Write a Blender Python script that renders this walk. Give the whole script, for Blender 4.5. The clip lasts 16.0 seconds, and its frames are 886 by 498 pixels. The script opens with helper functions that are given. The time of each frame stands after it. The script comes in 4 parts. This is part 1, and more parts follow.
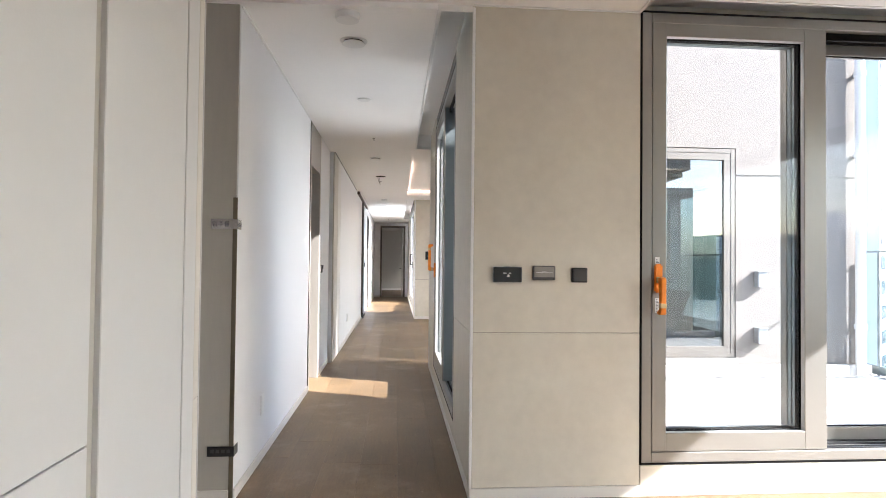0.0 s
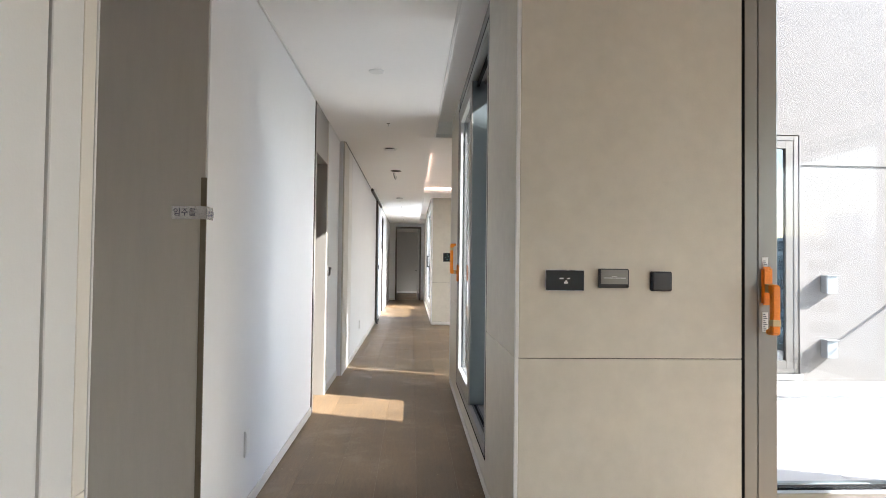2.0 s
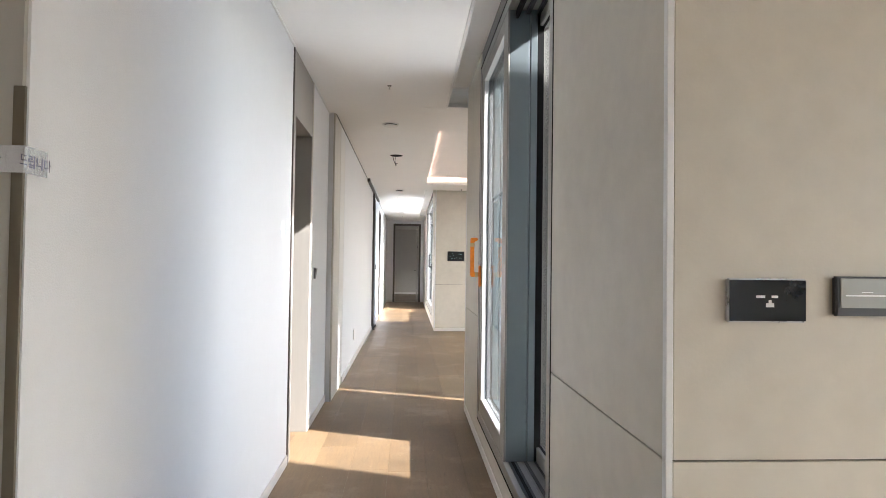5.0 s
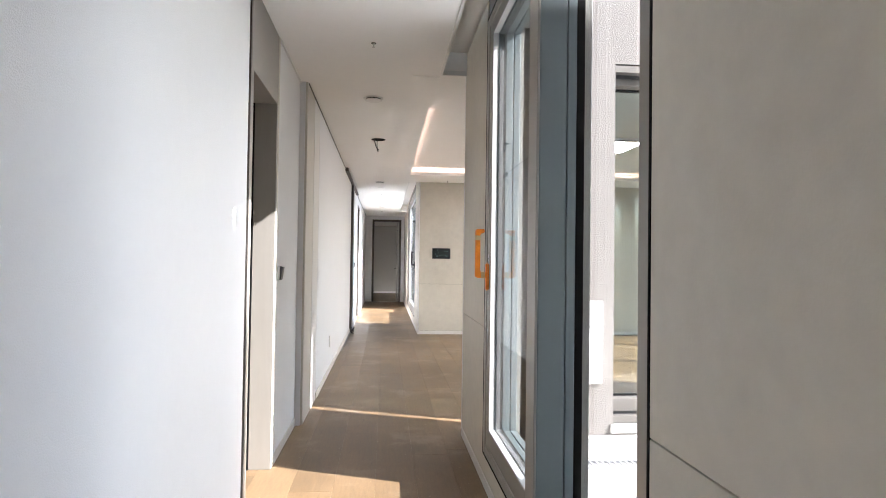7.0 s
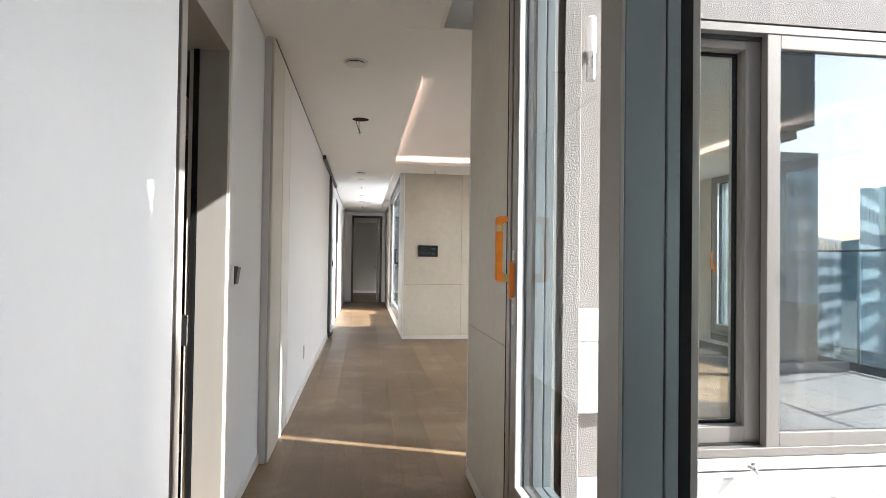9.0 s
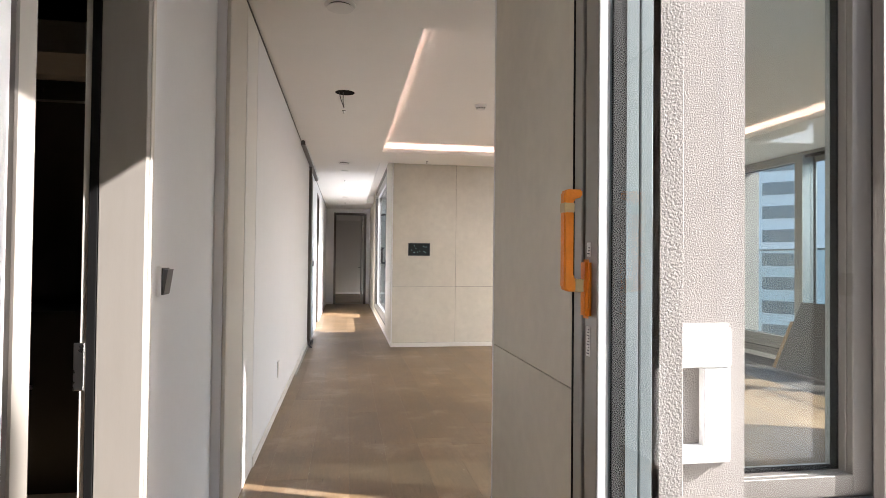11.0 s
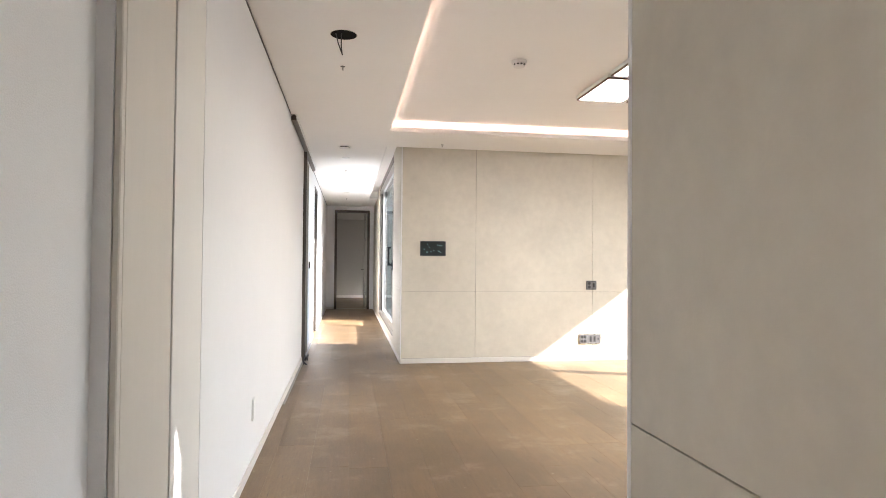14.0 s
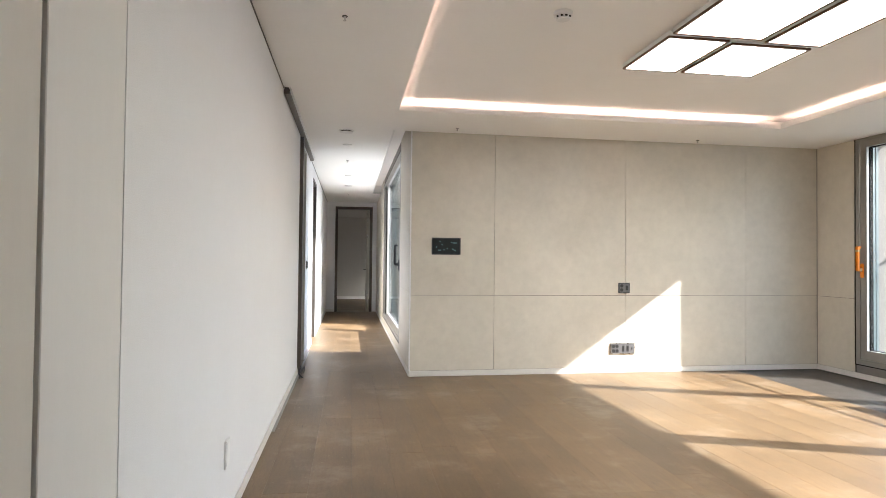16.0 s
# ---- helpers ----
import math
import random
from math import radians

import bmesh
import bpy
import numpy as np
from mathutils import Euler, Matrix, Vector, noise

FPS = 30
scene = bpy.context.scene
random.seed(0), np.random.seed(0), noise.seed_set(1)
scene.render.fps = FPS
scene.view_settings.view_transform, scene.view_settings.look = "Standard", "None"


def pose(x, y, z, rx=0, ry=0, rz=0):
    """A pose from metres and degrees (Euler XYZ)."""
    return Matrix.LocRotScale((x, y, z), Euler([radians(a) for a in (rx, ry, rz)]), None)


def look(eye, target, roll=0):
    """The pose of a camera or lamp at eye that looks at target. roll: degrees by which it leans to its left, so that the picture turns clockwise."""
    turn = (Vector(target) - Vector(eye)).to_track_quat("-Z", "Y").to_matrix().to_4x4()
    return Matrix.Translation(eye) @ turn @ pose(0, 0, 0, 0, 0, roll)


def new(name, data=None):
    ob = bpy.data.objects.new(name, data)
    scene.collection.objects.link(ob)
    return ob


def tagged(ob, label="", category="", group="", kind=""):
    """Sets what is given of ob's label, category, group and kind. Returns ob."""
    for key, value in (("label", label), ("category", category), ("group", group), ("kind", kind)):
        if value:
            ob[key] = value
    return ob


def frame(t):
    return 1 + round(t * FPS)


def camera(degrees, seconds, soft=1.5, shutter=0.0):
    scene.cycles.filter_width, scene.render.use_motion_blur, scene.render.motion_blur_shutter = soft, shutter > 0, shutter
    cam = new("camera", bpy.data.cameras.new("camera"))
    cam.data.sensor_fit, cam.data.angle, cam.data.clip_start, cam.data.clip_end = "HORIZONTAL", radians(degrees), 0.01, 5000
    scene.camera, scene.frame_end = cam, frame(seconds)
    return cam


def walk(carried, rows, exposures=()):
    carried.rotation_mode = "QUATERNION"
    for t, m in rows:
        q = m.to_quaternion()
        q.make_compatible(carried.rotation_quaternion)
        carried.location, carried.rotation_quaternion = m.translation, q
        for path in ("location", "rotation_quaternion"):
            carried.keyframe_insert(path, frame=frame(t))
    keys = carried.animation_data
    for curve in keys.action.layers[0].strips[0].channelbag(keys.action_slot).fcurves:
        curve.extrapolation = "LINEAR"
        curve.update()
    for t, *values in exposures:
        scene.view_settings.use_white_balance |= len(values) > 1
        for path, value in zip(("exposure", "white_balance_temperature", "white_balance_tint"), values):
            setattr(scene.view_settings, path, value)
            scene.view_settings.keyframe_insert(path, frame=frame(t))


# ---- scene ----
cam = camera(73.0, 16.0, soft=0.75)
PATH = [
    (0, (-0.4, -3.199, 1.269), (-0.246, -1.206, 1.311), 0.6),
    (0.5, (-0.405, -2.993, 1.265), (-0.269, -0.998, 1.31), 0.6),
    (1, (-0.403, -2.786, 1.266), (-0.28, -0.79, 1.312), 0.6),
    (1.5, (-0.413, -2.589, 1.266), (-0.299, -0.592, 1.312), 0.6),
    (2, (-0.421, -2.393, 1.264), (-0.317, -0.396, 1.313), 0.7),
    (2.5, (-0.435, -2.191, 1.265), (-0.34, -0.194, 1.314), 0.7),
    (3, (-0.447, -1.997, 1.265), (-0.361, 0.0, 1.317), 0.7),
    (3.5, (-0.461, -1.8, 1.264), (-0.373, 0.197, 1.317), 0.8),
    (4, (-0.479, -1.591, 1.266), (-0.384, 0.406, 1.317), 0.8),
    (6.5, (-0.552, -0.499, 1.268), (-0.384, 1.494, 1.311), 0.8),
    (7, (-0.573, -0.307, 1.264), (-0.382, 1.684, 1.305), 0.8),
    (7.5, (-0.585, -0.1, 1.264), (-0.373, 1.889, 1.304), 0.8),
    (8, (-0.599, 0.112, 1.263), (-0.37, 2.098, 1.301), 0.7),
    (8.5, (-0.614, 0.329, 1.262), (-0.368, 2.314, 1.298), 0.7),
    (9, (-0.617, 0.562, 1.263), (-0.356, 2.545, 1.299), 0.8),
    (11.3, (-0.646, 1.624, 1.254), (-0.325, 3.598, 1.29), 0.6),
    (11.5, (-0.629, 1.725, 1.253), (-0.314, 3.699, 1.292), 0.5),
    (12, (-0.63, 1.956, 1.251), (-0.312, 3.931, 1.291), 0.6),
    (12.5, (-0.636, 2.165, 1.25), (-0.319, 4.139, 1.291), 0.6),
    (13, (-0.635, 2.375, 1.251), (-0.323, 4.35, 1.291), 0.6),
    (13.5, (-0.633, 2.57, 1.243), (-0.322, 4.545, 1.286), 0.5),
    (14, (-0.627, 2.78, 1.247), (-0.316, 4.755, 1.287), 0.5),
    (14.5, (-0.626, 3.002, 1.258), (-0.318, 4.978, 1.293), 0.6),
    (15, (-0.627, 3.211, 1.247), (-0.323, 5.188, 1.284), 0.6),
    (15.5, (-0.632, 3.43, 1.244), (-0.326, 5.406, 1.282), 0.6),
    (16, (-0.639, 3.65, 1.238), (-0.331, 5.626, 1.278), 0.6),
]
EXPOSURES = [(0, 2.9, 6100, 13), (1.5, 2.8, 6100, 12), (2.5, 2.7, 6080, 10), (4, 2.92, 6080, 11), (7, 2.87, 6080, 13), (8.5, 2.62, 6100, 11), (9, 2.52, 6130, 11), (11.5, 2.52, 6420, 16), (12.5, 2.7, 6420, 16), (13.5, 2.98, 6350, 14), (14.5, 2.97, 6260, 13), (15, 2.88, 6220, 12), (16, 2.52, 6200, 11)]
walk(cam, [(t, look(eye, target, roll)) for t, eye, target, roll in PATH], EXPOSURES)

# ---- world, sun, exposure ----
world = bpy.data.worlds.new("world")
scene.world = world
world.use_nodes = True
wn = world.node_tree.nodes
sky = wn.new("ShaderNodeTexSky")
sky.sky_type, sky.sun_disc = "NISHITA", False
SUN_D = Vector((-1.0, 0.39, -0.708)).normalized()
sky.sun_elevation = math.asin(-SUN_D.z)
sky.sun_rotation = math.atan2(-SUN_D.x, -SUN_D.y)
sky.air_density, sky.dust_density = 1.0, 1.8
world.node_tree.links.new(sky.outputs[0], wn["Background"].inputs[0])
wn["Background"].inputs[1].default_value = 0.115
sun = new("sun", bpy.data.lights.new("sun", "SUN"))
sun.data.energy, sun.data.angle, sun.data.color = 3.5, radians(0.6), (1, 0.96, 0.91)
sun.rotation_mode = "QUATERNION"
sun.rotation_quaternion = SUN_D.to_track_quat("-Z", "Y")


# ---- materials ----
def mat(name, color, rough=0.6, vary=0.06, scale=3.0, bump=0.0, bscale=80.0, metal=0.0, per_object=0.0, spec=0.5, stretch=(1, 1, 1)):
    """A painted, stone or metal surface: colour mottled at two scales, with fine relief."""
    m = bpy.data.materials.new(name)
    m.use_nodes = True
    nt = m.node_tree
    n, ln = nt.nodes, nt.links
    b = n["Principled BSDF"]
    b.inputs["Metallic"].default_value = metal
    b.inputs["Specular IOR Level"].default_value = spec
    co = n.new("ShaderNodeTexCoord")
    mp = n.new("ShaderNodeMapping")
    mp.inputs["Scale"].default_value = stretch
    ln.new(co.outputs["Object"], mp.inputs[0])
    a = n.new("ShaderNodeTexNoise")
    a.inputs["Scale"].default_value, a.inputs["Detail"].default_value, a.inputs["Roughness"].default_value = scale, 6, 0.6
    c = n.new("ShaderNodeTexNoise")
    c.inputs["Scale"].default_value, c.inputs["Detail"].default_value = scale * 14, 3
    ln.new(mp.outputs[0], a.inputs[0])
    ln.new(mp.outputs[0], c.inputs[0])
    mix = n.new("ShaderNodeMath")
    mix.operation = "MULTIPLY_ADD"
    mix.inputs[1].default_value = 0.35
    ln.new(c.outputs[0], mix.inputs[0])
    ln.new(a.outputs[0], mix.inputs[2])
    ramp = n.new("ShaderNodeMapRange")
    ramp.inputs["From Min"].default_value, ramp.inputs["From Max"].default_value = 0.4, 0.95
    ramp.inputs["To Min"].default_value, ramp.inputs["To Max"].default_value = 1 - vary, 1 + vary
    ln.new(mix.outputs[0], ramp.inputs[0])
    val = ramp.outputs[0]
    if per_object:
        info = n.new("ShaderNodeObjectInfo")
        r2 = n.new("ShaderNodeMapRange")
        r2.inputs["To Min"].default_value, r2.inputs["To Max"].default_value = 1 - per_object, 1 + per_object
        ln.new(info.outputs["Random"], r2.inputs[0])
        mu = n.new("ShaderNodeMath")
        mu.operation = "MULTIPLY"
        ln.new(val, mu.inputs[0])
        ln.new(r2.outputs[0], mu.inputs[1])
        val = mu.outputs[0]
    hs = n.new("ShaderNodeHueSaturation")
    hs.inputs["Color"].default_value = (*color, 1)
    ln.new(val, hs.inputs["Value"])
    ln.new(hs.outputs[0], b.inputs["Base Color"])
    rr = n.new("ShaderNodeMapRange")
    rr.inputs["To Min"].default_value, rr.inputs["To Max"].default_value = max(rough - 0.08, 0.03), min(rough + 0.08, 1)
    ln.new(a.outputs[0], rr.inputs[0])
    ln.new(rr.outputs[0], b.inputs["Roughness"])
    if bump:
        d = n.new("ShaderNodeTexNoise")
        d.inputs["Scale"].default_value, d.inputs["Detail"].default_value = bscale, 4
        ln.new(mp.outputs[0], d.inputs[0])
        bp = n.new("ShaderNodeBump")
        bp.inputs["Strength"].default_value, bp.inputs["Distance"].default_value = bump, 0.01
        ln.new(d.outputs[0], bp.inputs["Height"])
        ln.new(bp.outputs[0], b.inputs["Normal"])
    return m


def glow(name, color, strength):
    m = bpy.data.materials.new(name)
    m.use_nodes = True
    b = m.node_tree.nodes["Principled BSDF"]
    b.inputs["Base Color"].default_value = (*color, 1)
    b.inputs["Emission Color"].default_value = (*color, 1)
    b.inputs["Emission Strength"].default_value = strength
    return m


def glass_mat(name, tint, f0=0.02):
    """A thin pane: what lies behind shows through, with a mirror image by the angle on top."""
    m = bpy.data.materials.new(name)
    m.use_nodes = True
    n, ln = m.node_tree.nodes, m.node_tree.links
    n.remove(n["Principled BSDF"])
    tr, gl, fr, mx = n.new("ShaderNodeBsdfTransparent"), n.new("ShaderNodeBsdfGlossy"), n.new("ShaderNodeLayerWeight"), n.new("ShaderNodeMixShader")
    tr.inputs[0].default_value = (*tint, 1)
    gl.inputs["Roughness"].default_value = 0.0
    fr.inputs["Blend"].default_value = 0.5
    pw = n.new("ShaderNodeMath")
    pw.operation = "POWER"
    pw.inputs[1].default_value = 5.0
    ln.new(fr.outputs["Facing"], pw.inputs[0])
    ad = n.new("ShaderNodeMath")
    ad.operation = "MULTIPLY_ADD"
    ad.inputs[1].default_value, ad.inputs[2].default_value = 0.6, f0
    ln.new(pw.outputs[0], ad.inputs[0])
    ln.new(ad.outputs[0], mx.inputs[0])
    ln.new(tr.outputs[0], mx.inputs[1])
    ln.new(gl.outputs[0], mx.inputs[2])
    ln.new(mx.outputs[0], n["Material Output"].inputs[0])
    return m


def wood_mat(name):
    m = mat(name, (0.180, 0.120, 0.065), 0.42, 0.26, 1.3, 0.12, 60, per_object=0.13, spec=0.35, stretch=(5, 0.8, 5))
    n, ln = m.node_tree.nodes, m.node_tree.links
    co = n.new("ShaderNodeTexCoord")
    mp = n.new("ShaderNodeMapping")
    mp.inputs["Scale"].default_value = (26, 1.1, 1)
    g = n.new("ShaderNodeTexNoise")
    g.inputs["Scale"].default_value, g.inputs["Detail"].default_value, g.inputs["Distortion"].default_value = 2.5, 5, 0.6
    ln.new(co.outputs["Object"], mp.inputs[0])
    ln.new(mp.outputs[0], g.inputs[0])
    r = n.new("ShaderNodeMapRange")
    r.inputs["From Min"].default_value, r.inputs["From Max"].default_value = 0.3, 0.7
    r.inputs["To Min"].default_value, r.inputs["To Max"].default_value = 0.95, 1.05
    ln.new(g.outputs[0], r.inputs[0])
    # pale dust left by builders
    du = n.new("ShaderNodeTexNoise")
    du.inputs["Scale"].default_value, du.inputs["Detail"].default_value, du.inputs["Roughness"].default_value = 1.7, 8, 0.72
    ge = n.new("ShaderNodeNewGeometry")
    ln.new(ge.outputs["Position"], du.inputs[0])
    # darker damp patches and small pale specks of plaster
    st = n.new("ShaderNodeTexNoise")
    st.inputs["Scale"].default_value, st.inputs["Detail"].default_value = 0.85, 4
    ln.new(ge.outputs["Position"], st.inputs[0])
    sr = n.new("ShaderNodeMapRange")
    sr.inputs["From Min"].default_value, sr.inputs["From Max"].default_value = 0.34, 0.64
    sr.inputs["To Min"].default_value, sr.inputs["To Max"].default_value = 0.74, 1.16
    ln.new(st.outputs[0], sr.inputs[0])
    sp = n.new("ShaderNodeTexNoise")
    sp.inputs["Scale"].default_value, sp.inputs["Detail"].default_value = 34, 2
    ln.new(ge.outputs["Position"], sp.inputs[0])
    sq = n.new("ShaderNodeMapRange")
    sq.inputs["From Min"].default_value, sq.inputs["From Max"].default_value = 0.72, 0.76
    sq.inputs["To Max"].default_value = 0.6
    ln.new(sp.outputs[0], sq.inputs[0])
    # open grain: short dark flecks along the planks
    fm = n.new("ShaderNodeMapping")
    fm.inputs["Scale"].default_value = (34, 2.6, 1)
    fn = n.new("ShaderNodeTexNoise")
    fn.inputs["Scale"].default_value, fn.inputs["Detail"].default_value = 1.6, 3
    ln.new(ge.outputs["Position"], fm.inputs[0])
    ln.new(fm.outputs[0], fn.inputs[0])
    fr = n.new("ShaderNodeMapRange")
    fr.inputs["From Min"].default_value, fr.inputs["From Max"].default_value = 0.69, 0.75
    fr.inputs["To Min"].default_value, fr.inputs["To Max"].default_value = 1.0, 0.62
    ln.new(fn.outputs[0], fr.inputs[0])
    grain = n.new("ShaderNodeMath")
    grain.operation = "MULTIPLY"
    both = n.new("ShaderNodeMath")
    both.operation = "MAXIMUM"
    tone = n.new("ShaderNodeMath")
    tone.operation = "MULTIPLY"
    ln.new(r.outputs[0], grain.inputs[0])
    ln.new(fr.outputs[0], grain.inputs[1])
    ln.new(grain.outputs[0], tone.inputs[0])
    ln.new(sr.outputs[0], tone.inputs[1])
    dr = n.new("ShaderNodeMapRange")
    dr.inputs["From Min"].default_value, dr.inputs["From Max"].default_value = 0.54, 0.72
    dr.inputs["To Max"].default_value = 0.42
    ln.new(du.outputs[0], dr.inputs[0])
    b = n["Principled BSDF"]
    src = b.inputs["Base Color"].links[0].from_socket
    h = n.new("ShaderNodeHueSaturation")
    ln.new(src, h.inputs["Color"])
    ln.new(tone.outputs[0], h.inputs["Value"])
    ln.new(dr.outputs[0], both.inputs[0])
    ln.new(sq.outputs[0], both.inputs[1])
    mx = n.new("ShaderNodeMix")
    mx.data_type = "RGBA"
    mx.inputs[7].default_value = (0.36, 0.31, 0.24, 1)
    ln.new(both.outputs[0], mx.inputs[0])
    ln.new(h.outputs[0], mx.inputs[6])
    ln.new(mx.outputs[2], b.inputs["Base Color"])
    return m


WHITE = mat("white_wallpaper", (0.765, 0.765, 0.775), 0.75, 0.02, 1.5, 0.15, 240)
CEIL = mat("ceiling_paper", (0.90, 0.895, 0.88), 0.85, 0.015, 2.0, 0.1, 260)
PANEL = mat("beige_stone_panel", (0.60, 0.562, 0.48), 0.5, 0.13, 1.0, 0.05, 120, per_object=0.015)
CAB = mat("warm_white_laminate", (0.60, 0.595, 0.585), 0.5, 0.02, 2.0, 0.03, 150)
DOORT = mat("dark_taupe_film", (0.27, 0.25, 0.22), 0.5, 0.04, 4.0, 0.05, 200, stretch=(8, 8, 1))
SILVER = mat("silver_tape", (0.72, 0.72, 0.73), 0.22, 0.08, 30, 0.25, 40, metal=0.75)
TAUPE = mat("taupe_film", (0.43, 0.41, 0.365), 0.5, 0.04, 4.0, 0.05, 200, stretch=(8, 8, 1))
JAMB = mat("beige_film", (0.62, 0.585, 0.53), 0.5, 0.03, 3.0, 0.05, 200, stretch=(8, 8, 1))
PALE = mat("pale_warm_film", (0.73, 0.715, 0.69), 0.5, 0.02, 3.0, 0.05, 200, stretch=(8, 8, 1))
SKIRT = mat("skirting_film", (0.68, 0.66, 0.62), 0.45, 0.02, 3.0)
ALU = mat("bronze_grey_aluminium", (0.30, 0.29, 0.265), 0.34, 0.03, 5.0, metal=0.4)
ALU_DARK = mat("dark_bronze_metal", (0.085, 0.075, 0.065), 0.4, 0.08, 6.0, metal=0.3)
ALU_SLATE = mat("slate_grey_aluminium", (0.19, 0.225, 0.235), 0.35, 0.03, 5.0, metal=0.4)
# darker copy of the bronze-grey aluminium: shade of the deep reveal in its colour
ALU_SHADED = mat("shaded_bronze_aluminium", (0.17, 0.155, 0.14), 0.45, 0.05, 5.0, metal=0.3)
# the sash aluminium made paler: sunlight on the inner return is put in the colour
ALU_SUNLIT = mat("sunlit_aluminium_bead", (0.52, 0.53, 0.53), 0.4, 0.03, 5.0, metal=0.2)
GASKET = mat("black_rubber", (0.006, 0.006, 0.006), 0.8, 0.1, 10, spec=0.15)
WOOD = wood_mat("oak_planks")
GUARD = mat("olive_bronze_guard", (0.15, 0.128, 0.09), 0.4, 0.05, 6.0, metal=0.3)
GLASS = glass_mat("window_glass", (0.955, 0.97, 0.965), 0.03)
GLASS_OUT = glass_mat("coated_glass", (0.88, 0.92, 0.915), 0.06)
# tint and mirror strengthened to weaken sun passing the fixed pane and show sky
GLASS_DIM = glass_mat("sun_dimming_glass", (0.45, 0.50, 0.51), 0.22)
GLASS_RAIL = glass_mat("railing_glass", (0.84, 0.9, 0.91), 0.07)
ORANGE = mat("orange_wrap_tape", (0.84, 0.25, 0.01), 0.42, 0.12, 30, 0.3, 90)
TAN = mat("tan_tape", (0.55, 0.40, 0.20), 0.35, 0.1, 25, 0.2, 60)
BLACK = mat("black_plastic", (0.02, 0.02, 0.022), 0.35, 0.08, 20)
SLATE = mat("grey_switch_plastic", (0.06, 0.06, 0.062), 0.35, 0.05, 20)
SCREEN = mat("dark_glass_screen", (0.018, 0.022, 0.024), 0.08, 0.05, 10, spec=0.7)
CHROME = mat("brushed_steel", (0.55, 0.55, 0.54), 0.28, 0.05, 30, metal=1.0)
STEEL = mat("satin_steel", (0.52, 0.52, 0.50), 0.5, 0.05, 20, metal=0.3)
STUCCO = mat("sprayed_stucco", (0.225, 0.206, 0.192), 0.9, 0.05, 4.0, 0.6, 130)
STUCCO_TOWER = mat("tower_paint", (0.62, 0.64, 0.66), 0.8, 0.04, 0.3)
TILE = mat("pale_terrace_tile", (0.57, 0.55, 0.53), 0.6, 0.06, 6.0, 0.1, 90, per_object=0.03)
GALV = mat("galvanised_steel", (0.42, 0.43, 0.44), 0.4, 0.08, 8, metal=0.6)
PVC = mat("white_plastic", (0.78, 0.78, 0.77), 0.4, 0.02, 8)
UNLIT_TILE = mat("unlit_kitchen_tile", (0.05, 0.047, 0.042), 0.35, 0.1, 3)
PAPER = mat("paper_sticker", (0.75, 0.75, 0.74), 0.5, 0.05, 30)
INK = mat("dark_ink", (0.05, 0.05, 0.09), 0.6, 0.05, 30)
GROUND = mat("city_ground", (0.16, 0.17, 0.15), 0.9, 0.25, 0.03)
HILL = mat("wooded_hill", (0.07, 0.09, 0.07), 0.95, 0.3, 0.02)
LED = glow("led_strip", (1.0, 0.68, 0.54), 1.9)
LAMP = glow("lamp_diffuser", (1.0, 0.98, 0.95), 4.0)
TOWERGLASS = mat("tower_glazing", (0.10, 0.125, 0.145), 0.2, 0.1, 0.5, spec=0.8)


# ---- building helpers ----
def bx(bm, x0, y0, z0, x1, y1, z1):
    """Adds a box between two corners."""
    v = [bm.verts.new(p) for p in ((x0, y0, z0), (x1, y0, z0), (x1, y1, z0), (x0, y1, z0), (x0, y0, z1), (x1, y0, z1), (x1, y1, z1), (x0, y1, z1))]
    for f in ((3, 2, 1, 0), (4, 5, 6, 7), (0, 1, 5, 4), (1, 2, 6, 5), (2, 3, 7, 6), (3, 0, 4, 7)):
        bm.faces.new([v[i] for i in f])
    return bm


def boxes(*rows, bevel=0.0, seg=2):
    bm = bmesh.new()
    for r in rows:
        bx(bm, *r)
    if bevel:
        bmesh.ops.bevel(bm, geom=bm.edges[:], offset=bevel, segments=seg, affect="EDGES", clamp_overlap=True)
    return bm


def lathe(profile, axis="z", at=(0, 0, 0), n=28):
    """Turns rows of (radius, height) round an axis."""
    bm = bmesh.new()
    rings = []
    for r, h in profile:
        ring = []
        for k in range(n):
            a = 2 * math.pi * k / n
            p = (r * math.cos(a), r * math.sin(a), h)
            p = {"z": p, "x": (p[2], p[0], p[1]), "y": (p[1], p[2], p[0])}[axis]
            ring.append(bm.verts.new([p[i] + at[i] for i in range(3)]))
        rings.append(ring)
    for a, b in zip(rings, rings[1:]):
        for k in range(n):
            bm.faces.new((a[k], a[(k + 1) % n], b[(k + 1) % n], b[k]))
    bm.faces.new(rings[0][::-1])
    bm.faces.new(rings[-1])
    bmesh.ops.recalc_face_normals(bm, faces=bm.faces[:])
    return bm


def tube(points, r, n=8):
    """A round bar bent along points."""
    bm = bmesh.new()
    pts = [Vector(p) for p in points]
    rings = []
    for i, p in enumerate(pts):
        d = (pts[min(i + 1, len(pts) - 1)] - pts[max(i - 1, 0)]).normalized()
        u = d.orthogonal().normalized() if not rings else (u - d * u.dot(d)).normalized()
        w = d.cross(u)
        rings.append([bm.verts.new(p + r * (u * math.cos(2 * math.pi * k / n) + w * math.sin(2 * math.pi * k / n))) for k in range(n)])
    for a, b in zip(rings, rings[1:]):
        for k in range(n):
            bm.faces.new((a[k], a[(k + 1) % n], b[(k + 1) % n], b[k]))
    bm.faces.new(rings[0][::-1])
    bm.faces.new(rings[-1])
    bmesh.ops.recalc_face_normals(bm, faces=bm.faces[:])
    return bm


